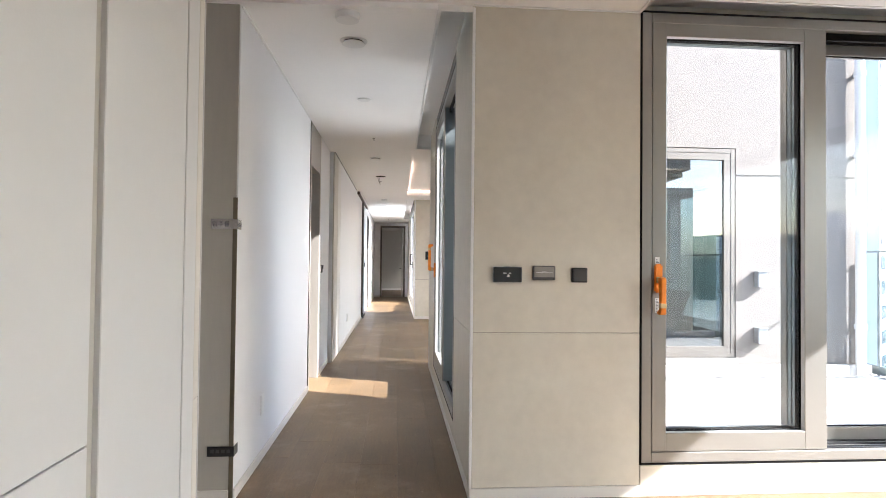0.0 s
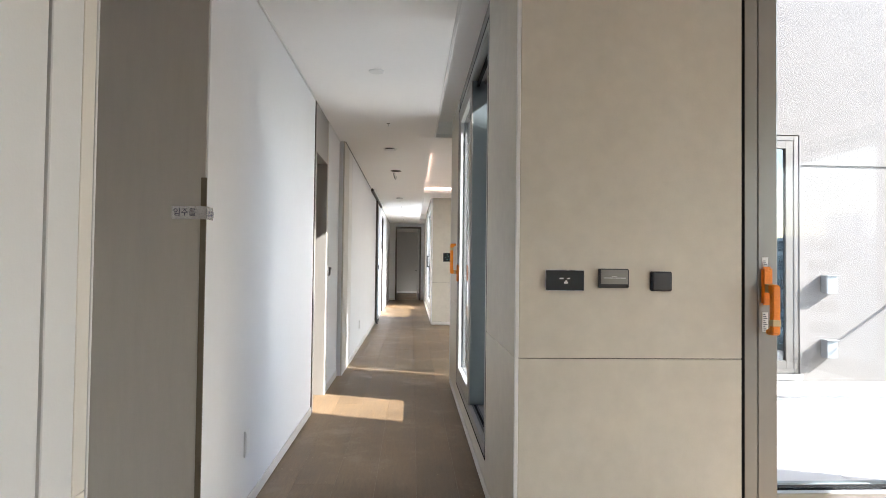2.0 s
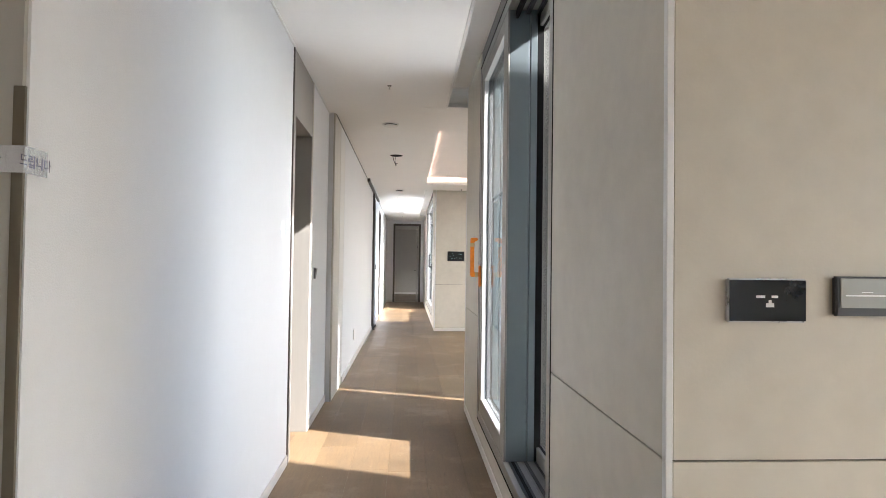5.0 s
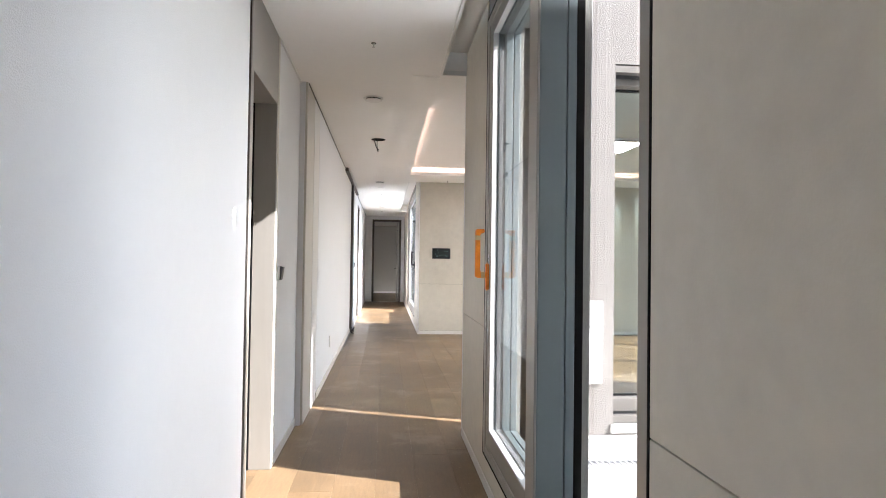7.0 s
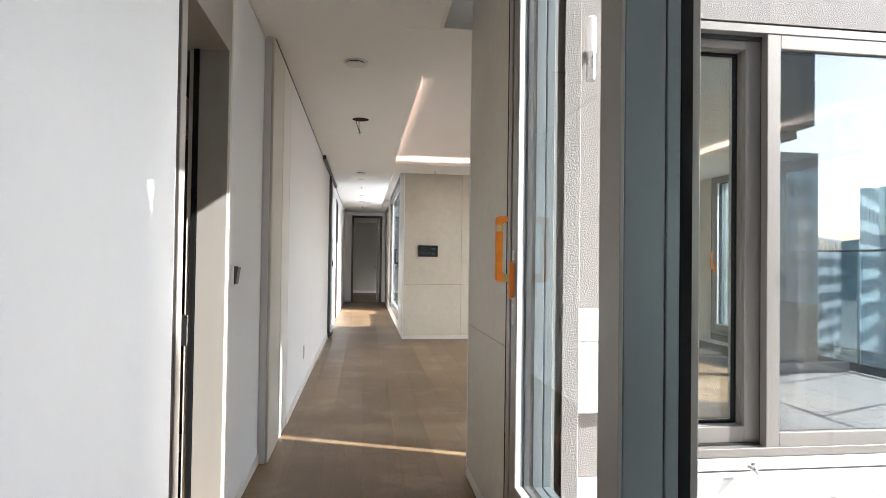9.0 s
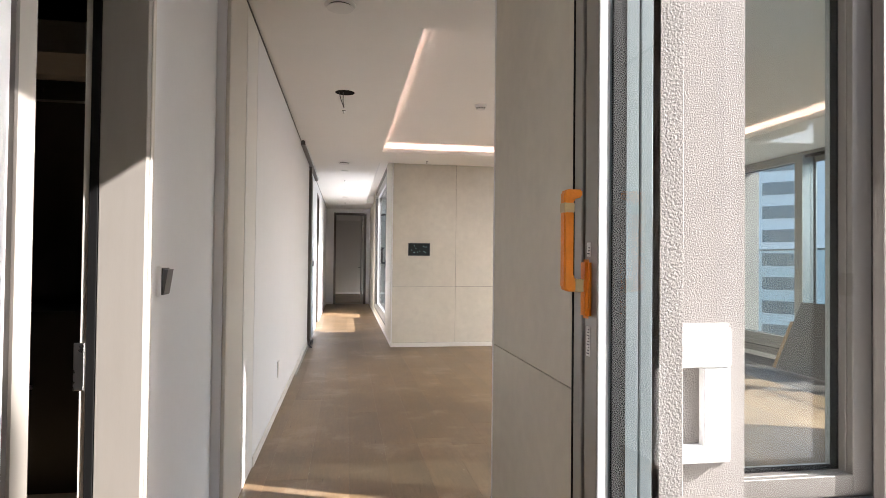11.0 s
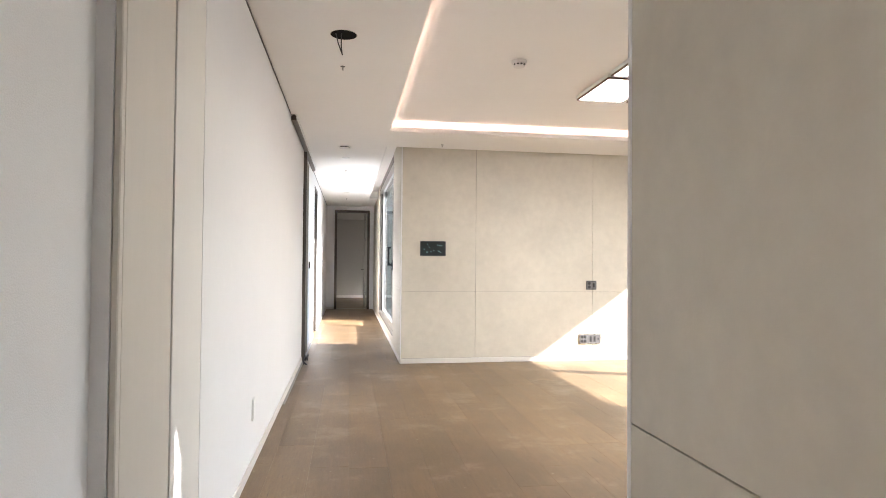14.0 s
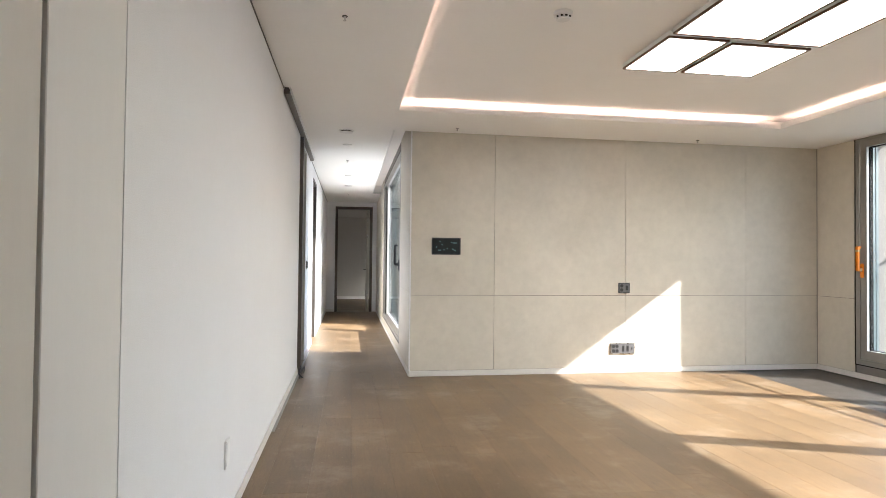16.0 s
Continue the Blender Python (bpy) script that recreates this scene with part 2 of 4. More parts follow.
def mesh_of(name, bm, material):
    me = bpy.data.meshes.new(name)
    bm.to_mesh(me)
    bm.free()
    me.materials.append(material)
    return me


def solid(name, bm, material, label, category, kind="", group="", smooth=False):
    """One thing or piece of the setting that is one mesh."""
    ob = new(name, mesh_of(name, bm, material))
    if smooth:
        ob.data.shade_smooth()
    return tagged(ob, label, category, group, kind)


def thing(name, at, label, category, kind="", group=""):
    ob = new(name)
    ob.empty_display_size = 0.05
    ob.location = at
    return tagged(ob, label, category, group, kind)


def part(name, bm, material, parent, label="", smooth=False):
    """A bmesh in world coordinates as one mesh under a thing or a part."""
    ob = new(name, mesh_of(name, bm, material))
    if smooth:
        ob.data.shade_smooth()
    ob.parent = parent
    top = parent
    while top.parent:
        top = top.parent
    if top is parent:
        ob.matrix_parent_inverse = Matrix.Translation(top.location).inverted() if top.type == "EMPTY" else Matrix()
    if label:
        tagged(ob, label)
    return ob


def lettering(name, text, size, m, material, parent, label=""):
    """Flat lettering as a mesh, its baseline middle at the pose m."""
    cu = bpy.data.curves.new(name, "FONT")
    cu.body, cu.size, cu.align_x, cu.extrude = text, size, "CENTER", 0.0002
    tmp = bpy.data.objects.new(name, cu)
    scene.collection.objects.link(tmp)
    me = bpy.data.meshes.new_from_object(tmp.evaluated_get(bpy.context.evaluated_depsgraph_get()))
    bpy.data.objects.remove(tmp)
    me.transform(m)
    me.materials.clear()
    me.materials.append(material)
    ob = new(name, me)
    ob.parent = parent
    ob.matrix_parent_inverse = Matrix.Translation(parent.location).inverted() if parent.type == "EMPTY" and not parent.parent else Matrix()
    if label:
        tagged(ob, label)
    return ob


# ---- setting: sizes ----
XL, XL2, XR = -1.245, -1.185, 0.0        # faces of the passage walls
CZ, NZ, TZ = 2.63, 2.662, 2.745          # ceilings: passage, first room, tray in the living room
YF, XE = 10.04, 4.89                     # living room: end wall, window wall
YS = 4.055                               # where the living room begins
JZ = 0.888                               # joint between lower and upper wall panels

# ---- setting: walls ----
solid("wall_passage_left", boxes((-1.55, 0.055, 0, XL, 2.655, CZ)), WHITE, "white papered passage wall with a slim skirting", "wall", "structure")
solid("wall_passage_left_b", boxes((-1.414, 3.458, 0, XL, 4.37, CZ), (XL, 4.352, 0, -1.2035, 4.37, CZ)), WHITE, "white papered wall beside the kitchen doorway", "wall", "structure")
solid("wall_passage_left_c", boxes((-1.46, 5.212, 0, XL2, 10.37, CZ), (-1.46, 4.37, 0, XL2 - 0.012, 5.212, CZ)), WHITE, "long white papered passage wall", "wall", "structure")
solid("wall_passage_left_d", boxes((-1.46, 11.25, 0, XL2, 12.72, CZ), (-1.46, 13.5, 0, XL2, 18.22, CZ), (-1.46, 12.72, 2.45, XL2, 13.5, CZ), (-1.46, 10.37, 2.56, XL2, 11.25, CZ)), WHITE, "white papered far passage wall with doorways", "wall", "structure")
solid("wall_first_room_left", boxes((-1.75, -6.0, 0, -1.052, -1.226, NZ), (-2.1, -1.6, 0, -1.75, -1.4, NZ), (-2.1, -1.4, 0, -1.9, 0.055, NZ), (-2.1, 0.055, 0, -1.552, 0.255, NZ)), WHITE, "plain wall behind tall white cabinet panels", "wall", "structure")
solid("wall_first_room_back", boxes((-1.75, -6.2, 0, 4.2, -6.0, NZ)), WHITE, "plain white back wall", "wall", "structure")
solid("wall_first_room_right", boxes((4.0, -6.0, 0, 4.2, -5.5, NZ), (4.0, -0.4, 0, 4.2, 0.0, NZ), (4.0, -5.5, 0, 4.2, -0.4, 0.17), (4.0, -5.5, 2.66, 4.2, -0.4, NZ)), WHITE, "plain white side wall", "wall", "structure")
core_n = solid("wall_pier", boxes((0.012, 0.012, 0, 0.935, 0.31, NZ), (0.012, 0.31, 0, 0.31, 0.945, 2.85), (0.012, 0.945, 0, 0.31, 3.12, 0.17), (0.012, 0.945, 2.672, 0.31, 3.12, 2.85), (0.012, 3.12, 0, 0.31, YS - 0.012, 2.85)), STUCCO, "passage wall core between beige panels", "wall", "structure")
near_wall = solid("wall_first_room_window", boxes((0.935, 0.012, 0, 3.2, 0.31, 0.17), (3.2, 0.012, 0, 5.0, 0.31, NZ), (0.935, 0.2, 2.675, 3.2, 0.31, 3.0)), PANEL, "pale wall under the wide sliding window", "wall", "structure")
end_core = solid("wall_living_end", boxes((0.012, YF + 0.012, 0, 5.1, 10.3, 2.85), (0.012, 10.3, 0, 0.31, 11.34, 2.85), (0.012, 11.34, 0, 0.31, 15.16, 0.17), (0.012, 11.34, 2.672, 0.31, 15.16, 2.85), (0.012, 15.16, 0, 0.31, 18.22, 2.85)), STUCCO, "living room end wall core behind beige panels", "wall", "structure")
win_wall = solid("wall_living_windows", boxes((XE + 0.012, 9.50, 0, 5.4, 10.3, 2.85), (XE + 0.012, 4.55, 0, 5.3, 9.50, 0.15), (XE + 0.012, 4.55, 2.66, 5.4, 9.50, 2.85), (XE + 0.012, YS - 0.01, 0, 5.395, 4.55, 2.85)), STUCCO, "living room outer wall around the wide window", "wall", "structure")
end_wall = solid("wall_passage_end", boxes((-1.46, 18.22, 0, -0.985, 18.42, CZ), (-0.985, 18.22, 2.52, -0.1, 18.42, CZ), (-0.1, 18.22, 0, 0.31, 18.42, CZ)), WHITE, "white wall round the far doorway", "wall", "structure")
# the low gap in the right-hand wall is added, out of view, to brighten the room
solid("wall_far_room", boxes((-3.0, 23.0, 0, 1.6, 23.2, 2.6), (-3.2, 18.42, 0, -3.0, 23.2, 2.6), (1.6, 18.42, 0, 1.8, 19.3, 2.6), (1.6, 22.3, 0, 1.8, 23.2, 2.6), (1.6, 19.3, 0, 1.8, 22.3, 0.3), (1.6, 19.3, 1.25, 1.8, 22.3, 2.6), (-3.2, 18.43, 2.6, 1.8, 23.2, 2.7), (-3.2, 18.42, 0, -1.46, 18.5, 2.6), (0.31, 18.42, 0, 1.8, 18.5, 2.6)), TAUPE, "plain far room walls with an added unseen opening for sunlight", "wall", "structure")
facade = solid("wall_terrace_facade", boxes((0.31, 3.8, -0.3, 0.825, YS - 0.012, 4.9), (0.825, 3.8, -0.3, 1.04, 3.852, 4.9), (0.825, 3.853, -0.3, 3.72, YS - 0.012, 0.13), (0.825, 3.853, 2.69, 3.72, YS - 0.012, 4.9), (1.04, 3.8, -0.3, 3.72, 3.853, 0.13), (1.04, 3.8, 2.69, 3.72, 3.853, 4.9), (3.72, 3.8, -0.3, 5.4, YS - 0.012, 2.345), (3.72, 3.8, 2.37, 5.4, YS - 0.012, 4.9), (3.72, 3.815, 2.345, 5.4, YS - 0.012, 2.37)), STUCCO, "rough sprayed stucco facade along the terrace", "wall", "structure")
solid("facade_upper", boxes((-1.6, 0.05, 3.1, 0.31, 3.8, 4.6), (-1.6, 3.8, 3.1, 0.31, 18.0, 4.2)), STUCCO, "upper stucco wall over the passage", "wall", "structure")
# out of view; raised to this height so that it cuts the sun on the passage
solid("unseen_upper_wall", boxes((-1.6, 0.0, 3.0, 4.95, 0.31, 5.3), (-1.6, -6.0, 2.9, 4.95, 0.0, 3.1)), STUCCO, "tall unseen stucco wall over the first room, added to shade", "wall", "structure")

# wall panels: beige stone-look boards with fine dark joints
def wall_panel(parent, x0, y0, z0, x1, y1, z1, m=PANEL):
    g = 0.0018
    if abs(x1 - x0) < abs(y1 - y0):
        bm = boxes((x0, y0 + g, z0 + g, x1, y1 - g, z1 - g), bevel=0.0012, seg=1)
    else:
        bm = boxes((x0 + g, y0, z0 + g, x1 - g, y1, z1 - g), bevel=0.0012, seg=1)
    return part("wall_panel", bm, m, parent)


solid("panel_joints", boxes((0.0105, 0.0105, 0.05, 0.93, 0.0118, NZ), (0.0105, 0.02, 0.05, 0.0118, 0.94, 2.8), (0.0105, 3.13, 0.05, 0.0118, YS - 0.02, 2.8), (0.02, YF + 0.0105, 0.05, XE, YF + 0.0118, 2.64), (XE + 0.0105, 9.49, 0.05, XE + 0.0118, YF, 2.64), (0.0105, 10.3, 0.05, 0.0118, 11.3, 2.8)), ALU_DARK, "dark backing in the joints of wall panels", "trim", "structure")
for z0, z1 in ((0.06, JZ), (JZ, NZ + 0.05)):
    wall_panel(core_n, 0.012, 0.0, z0, 0.935, 0.0105, z1)
for z0, z1 in ((0.06, JZ), (JZ, 2.79)):
    wall_panel(core_n, 0.0, 0.012, z0, 0.0105, 0.945, z1)
    wall_panel(core_n, 0.0, 3.125, z0, 0.0105, YS - 0.003, z1)
    wall_panel(end_core, 0.0, YF + 0.012, z0, 0.0105, 11.335, z1)
    wall_panel(end_core, 0.0, 15.165, z0, 0.0105, 18.2, z1)
for z0, z1 in ((0.06, 0.868), (0.868, 2.64)):
    for x0, x1 in ((0.012, 0.928), (0.928, 2.452), (2.452, 3.953), (3.953, XE - 0.003)):
        wall_panel(end_core, x0, YF, z0, x1, YF + 0.0105, z1)
    wall_panel(win_wall, XE, 9.505, z0, XE + 0.0105, YF - 0.002, z1)
wall_panel(core_n, 0.012, YS - 0.0105, 0.06, 0.31, YS, 2.79)
wall_panel(core_n, 0.0, 0.945, 0.06, 0.0105, 3.125, 0.168)
wall_panel(end_core, 0.0, 11.335, 0.06, 0.0105, 15.165, 0.168)
wall_panel(near_wall, 0.937, 0.0, 0.06, 3.2, 0.0105, 0.168)
for x, y0, y1 in ((0.0, 0.0, 0.012), (0.0, YF, YF + 0.012), (0.0, YS - 0.012, YS)):
    solid("corner_bead", boxes((x - 0.003, y0 - 0.003, 0.06, x + 0.012, y1 + 0.002, CZ + 0.02), bevel=0.002, seg=1), PVC, "slim pale metal bead on the panel corner", "trim", "structure")

# skirtings
for i, r in enumerate(((XL, 0.055, 0, XL + 0.009, 2.655, 0.062), (XL, 3.458, 0, XL + 0.009, 4.37, 0.062), (XL2, 5.214, 0, XL2 + 0.009, 10.37, 0.062), (XL2, 11.25, 0, XL2 + 0.009, 12.7, 0.062), (XL2, 13.52, 0, XL2 + 0.009, 18.22, 0.062), (-0.005, 0.0, 0, 0.010, YS, 0.059), (0.0, -0.005, 0, 3.9, 0.010, 0.059), (-0.005, YF, 0, 0.010, 18.2, 0.059), (0.0, YF - 0.005, 0, XE, YF + 0.010, 0.059), (XE - 0.006, 4.2, 0, XE + 0.010, YF, 0.059), (XL2, 18.21, 0, -1.0, 18.225, 0.062), (-3.0, 22.985, 0, 1.6, 23.0, 0.08), (-1.9, 0.033, 0, XL - 0.02, 0.0425, 0.06), (0.0, YS, 0, 4.8, YS + 0.008, 0.059))):
    solid("baseboard", boxes(r, bevel=0.0025, seg=1), SKIRT, "low pale skirting board along the wall", "trim", "structure")

# ---- setting: ceilings ----
SX = -0.193
CX0, CX1, CY0, CY1 = -0.205, 3.72, 5.0, 9.17
b = 0.16
solid("ceiling", boxes((-2.1, -6.0, NZ, 4.2, -0.19, NZ + 0.12), (-2.1, -0.19, NZ, 0.93, 0.02, NZ + 0.12), (-2.1, -0.19, NZ + 0.13, 4.2, 0.2, NZ + 0.2), (-1.6, 0.02, CZ, SX, YS + 0.02, CZ + 0.12), (SX - 0.05, 0.02, 2.80, 0.31, YS + 0.02, 2.9), (-1.6, YS + 0.02, CZ, -0.39, YF, 2.9), (-0.39, YS + 0.03, CZ, 0.0, 4.81, 2.79), (-0.39, 4.81, CZ, -0.217, CY1 + 0.012, CZ + 0.012), (-0.39, CY1 + 0.012, CZ, -0.21, YF, CZ + 0.012), (-0.217, 4.81, CZ, -0.005, 4.988, CZ + 0.012), (-1.6, YF, CZ, SX, 18.3, 2.9), (SX - 0.05, YF, 2.80, 0.31, 18.3, 2.9), (SX, 16.2, CZ, 0.31, 18.3, 2.79), (SX, YS - 0.02, CZ, 0.0, YS + 0.03, 2.8)), CEIL, "white papered ceiling with curtain slots", "ceiling", "structure")
solid("ceiling_step", boxes((-1.49, 0.0, CZ, SX, 0.022, NZ + 0.05)), CEIL, "small step between two ceilings", "ceiling", "structure")
# living room: dropped border with a lip, lit trough, tray
solid("ceiling_living", boxes((-0.21, CY1 + 0.012, CZ, XE, YF, CZ + 0.012), (CX1 + 0.012, YS, CZ, XE, CY1 + 0.012, CZ + 0.012), (-0.005, YS, CZ, CX1 + 0.012, CY0 - 0.012, CZ + 0.012),
      (CX0 - 0.012, CY1, CZ, CX1 + 0.012, CY1 + 0.012, CZ + 0.05), (CX1, CY0, CZ, CX1 + 0.012, CY1, CZ + 0.05), (CX0 - 0.012, CY0, CZ, CX0, CY1, CZ + 0.05), (CX0, CY0 - 0.012, CZ, CX1, CY0, CZ + 0.05),
      (-0.8, YS, TZ + 0.05, 5.3, YF + 0.1, TZ + 0.15), (CX0 - b - 0.02, CY0 - b, CZ + 0.012, CX0 - b, CY1 + b, TZ + 0.06), (CX1 + b, CY0 - b, CZ + 0.012, CX1 + b + 0.02, CY1 + b, TZ + 0.06), (CX0 - b, CY1 + b, CZ + 0.012, CX1 + b, CY1 + b + 0.02, TZ + 0.06), (CX0 - b, CY0 - b - 0.02, CZ + 0.012, CX1 + b, CY0 - b, TZ + 0.06),
      (CX0 - b, CY0 - b, CZ + 0.0125, CX0 - 0.012, CY1 + b, CZ + 0.02), (CX1 + 0.012, CY0 - b, CZ + 0.0125, CX1 + b, CY1 + b, CZ + 0.02)), CEIL, "white tray ceiling with a lit cove border", "ceiling", "structure")
solid("ceiling_tray", boxes((CX0 - 0.02 - b, CY0 - 0.02 - b, TZ, CX1 + b, CY1 + b, TZ + 0.04)), CEIL, "white raised tray of the living room ceiling", "ceiling", "structure")
cove = thing("cove_light", (1.7, 9.2, CZ + 0.02), "warm white LED strip hidden in the ceiling cove", "light")
for r in ((CX0, CY1 + 0.03, CZ + 0.022, CX1 - 0.12, CY1 + 0.045, CZ + 0.036), (CX1 + 0.03, CY0, CZ + 0.022, CX1 + 0.045, CY1 - 0.06, CZ + 0.036), (CX0 - 0.045, CY0, CZ + 0.022, CX0 - 0.03, CY1, CZ + 0.036), (CX0, CY0 - 0.045, CZ + 0.022, CX1, CY0 - 0.03, CZ + 0.036)):
    part("led_strip", boxes(r), LED, cove)
# thin trims: edge of curtain slots, shadow line along wall tops
for y0, y1 in ((0.022, YS - 0.02), (YF + 0.02, 16.2)):
    solid("ceiling_trim", boxes((SX - 0.004, y0, CZ - 0.006, SX + 0.016, y1, CZ + 0.03), (SX, y1 - 0.012, CZ - 0.006, -0.001, y1 + 0.004, CZ + 0.03), bevel=0.002, seg=1), PVC, "white plastic edge trim on a curtain slot", "trim", "structure")
for r in ((XL, 0.055, CZ - 0.012, XL + 0.012, 2.655, CZ), (XL, 3.458, CZ - 0.012, XL + 0.012, 4.37, CZ)):
    solid("cornice", boxes(r, bevel=0.003, seg=1), PVC, "slim white cornice bead under the ceiling", "trim", "structure")
# solid dark strips draw the shade line where wall meets ceiling
for y0, y1 in ((4.39, 8.6), (11.92, 18.2)):
    solid("gap_shade_strip", boxes((XL2, y0, CZ - 0.009, XL2 + 0.006, y1, CZ - 0.001)), SLATE, "thin dark strip drawn as shade between wall and ceiling", "trim", "structure")
for r in ((0.93, -0.205, NZ - 0.006, 4.0, -0.185, NZ + 0.02), (0.915, -0.2, NZ - 0.006, 0.935, 0.0, NZ + 0.02), (0.0, -0.016, NZ - 0.008, 0.93, -0.001, NZ), (-0.2, 0.004, CZ - 0.004, -0.003, 0.02, NZ)):
    solid("ceiling_trim", boxes(r, bevel=0.002, seg=1), PVC, "white plastic trim round the window slot", "trim", "structure")

# ---- windows: lift-and-slide units in bronze-grey aluminium ----
def place(m, r):
    """A box given along, depth and height in a window's own frame, carried to its place by m(u, d)."""
    (xa, ya), (xb, yb) = m(r[0], r[1]), m(r[3], r[4])
    return (min(xa, xb), min(ya, yb), r[2], max(xa, xb), max(ya, yb), r[5])


def ring(m, u0, u1, z0, z1, w, d0, d1, wb=None):
    wb = wb or w
    return [place(m, r) for r in ((u0, d0, z0, u0 + w, d1, z1), (u1 - w, d0, z0, u1, d1, z1), (u0 + w, d0, z0, u1 - w, d1, z0 + wb), (u0 + w, d0, z1 - w, u1 - w, d1, z1))]


def bent(m, u, w, outline):
    """A flat bar bent in depth and height: an outline of (depth, height) given the width w along the window."""
    bm = bmesh.new()
    lo = [bm.verts.new((*m(u - w, d), z)) for d, z in outline]
    hi = [bm.verts.new((*m(u + w, d), z)) for d, z in outline]
    n = len(outline)
    bm.faces.new(lo)
    bm.faces.new(hi[::-1])
    for k in range(n):
        bm.faces.new((lo[k], hi[k], hi[(k + 1) % n], lo[(k + 1) % n]))
    bmesh.ops.recalc_face_normals(bm, faces=bm.faces[:])
    bmesh.ops.bevel(bm, geom=bm.edges[:], offset=0.004, segments=2, affect="EDGES", clamp_overlap=True)
    return bm


def lever(parent, m, u, d, z0, material, tape=True, down=False):
    """A long lever handle on its base plate; the grip stands off the sash and turns back at its end."""
    def at_z(k):
        return z0 + (0.158 - (k - 0.07 if k > 0.2 else k) if down else k)

    def span(u0, d0, k0, u1, d1, k1):
        return place(m, (u0, d0, min(at_z(k0), at_z(k1)), u1, d1, max(at_z(k0), at_z(k1))))

    h = part("handle", boxes(place(m, (u - 0.023, d - 0.018, z0, u + 0.023, d, z0 + 0.158)), bevel=0.008, seg=2), material, parent, "lever handle wrapped in orange tape" if tape else "black lever handle")
    line = [(-0.010, 0.072), (-0.068, 0.072), (-0.077, 0.082), (-0.077, 0.338), (-0.070, 0.345), (-0.026, 0.345), (-0.026, 0.325), (-0.050, 0.318), (-0.050, 0.112), (-0.044, 0.104), (-0.010, 0.104)]
    part("grip", bent(m, u, 0.016, [(d + dd, at_z(k)) for dd, k in line]), material, h)
    if tape:
        part("tape_band", boxes(span(u - 0.0172, d - 0.0782, 0.282, u + 0.0172, d - 0.0488, 0.309), span(u - 0.0172, d - 0.046, 0.0705, u + 0.0172, d - 0.022, 0.1055), bevel=0.002, seg=1), TAN, h, "strip of tan packing tape")
    return h


def system_window(name, m, length, split, z0, z1, sash_low, handle_z, label, glass=GLASS, handle=ORANGE, far_handle=None, down=False, profile=ALU_SLATE, overlap=0.12, fixed_glass=None, skin=ALU):
    """m(u, d) gives the plan place; u runs from the fixed or sliding end 0 to length, d outwards. The inner sash spans split."""
    at = (*m(0, 0), z0)
    w = thing(name, at, label, "window", "structure")
    part("window_frame", boxes(*ring(m, 0, length, z0, z1, 0.056, 0.0, 0.10), *ring(m, 0, length, z0, z1, 0.05, 0.10, 0.24), bevel=0.003, seg=1), skin, w)
    part("frame_seal", boxes(*ring(m, -0.010, length + 0.010, z0 - 0.010, z1 + 0.010, 0.010, -0.001, 0.012)), GASKET, w)
    part("track", boxes(*[place(m, (0.066, d, z0 + 0.05, length - 0.066, d + 0.012, z0 + 0.062)) for d in (0.03, 0.06, 0.115, 0.17)], *[place(m, (0.066, d, z1 - 0.075, length - 0.066, d + 0.02, z1 - 0.05)) for d in (0.10, 0.16)]), BLACK, w)
    # black ring set back in the frame paints the gap round the sash dark
    part("gap_dark_strip", boxes(*ring(m, 0.0562, length - 0.0562, z0 + 0.0562, z1 - 0.0562, 0.04, 0.045, 0.06, 0.004)), GASKET, w, "black strip that darkens the gap round the sash")
    # the sash that slides inside
    a, c = split
    zs0, zs1 = z0 + 0.06, z1 - 0.048

    def sash_ring(wh, wm, wb, d0, d1, inset=0.0):
        """Four bars round the sash: wh at the handle and the head, wm at the meeting stile, wb below."""
        wa, wc = (wm, wh) if sash_low else (wh, wm)
        k = inset
        return [place(m, r) for r in ((a + k, d0, zs0 + k, a + wa, d1, zs1 - k), (c - wc, d0, zs0 + k, c - k, d1, zs1 - k), (a + wa, d0, zs0 + k, c - wc, d1, zs0 + wb), (a + wa, d0, zs1 - wh, c - wc, d1, zs1 - k))]

    s = part("sash", boxes(*sash_ring(0.08, 0.13, 0.1, 0.003, 0.014), bevel=0.002, seg=1), ALU, w)
    part("outer_profile", boxes(*sash_ring(0.076, 0.126, 0.096, 0.0142, 0.122, 0.001), *sash_ring(0.076, 0.126, 0.096, 0.126, 0.162, 0.001), bevel=0.003, seg=1), profile, s, "slate grey outer sash profile" if profile is ALU_SLATE else "bronze-grey outer sash profile, darkened as if shaded")
    part("glazing_bead", boxes(*sash_ring(0.082, 0.132, 0.102, 0.006, 0.036, 0.075), bevel=0.0015, seg=1), ALU_SUNLIT, s, "glazing bead, pale as if sunlit")
    part("glass", boxes(place(m, (a + 0.078, 0.0365, zs0 + 0.085, c - 0.078, 0.0425, zs1 - 0.07))), glass, s).visible_shadow = False
    part("spacer", boxes(*sash_ring(0.088, 0.138, 0.108, 0.0435, 0.080, 0.07)), GASKET, s, "black spacer bar of the double glazing")
    if handle:
        lever(s, m, (c if sash_low else a) + (-0.030 if sash_low else 0.031), 0.003, handle_z, handle, handle is ORANGE, down)
    e0, e1 = (a + 0.002, a + 0.03) if sash_low else (c - 0.03, c - 0.002)
    part("interlock", boxes(place(m, (e0, 0.163, zs0, e1, 0.194, zs1))), GASKET, w, "black rubber interlock")
    # the outer, fixed light
    f0, f1 = (0.05, a + overlap) if sash_low else (c - overlap, length - 0.05)
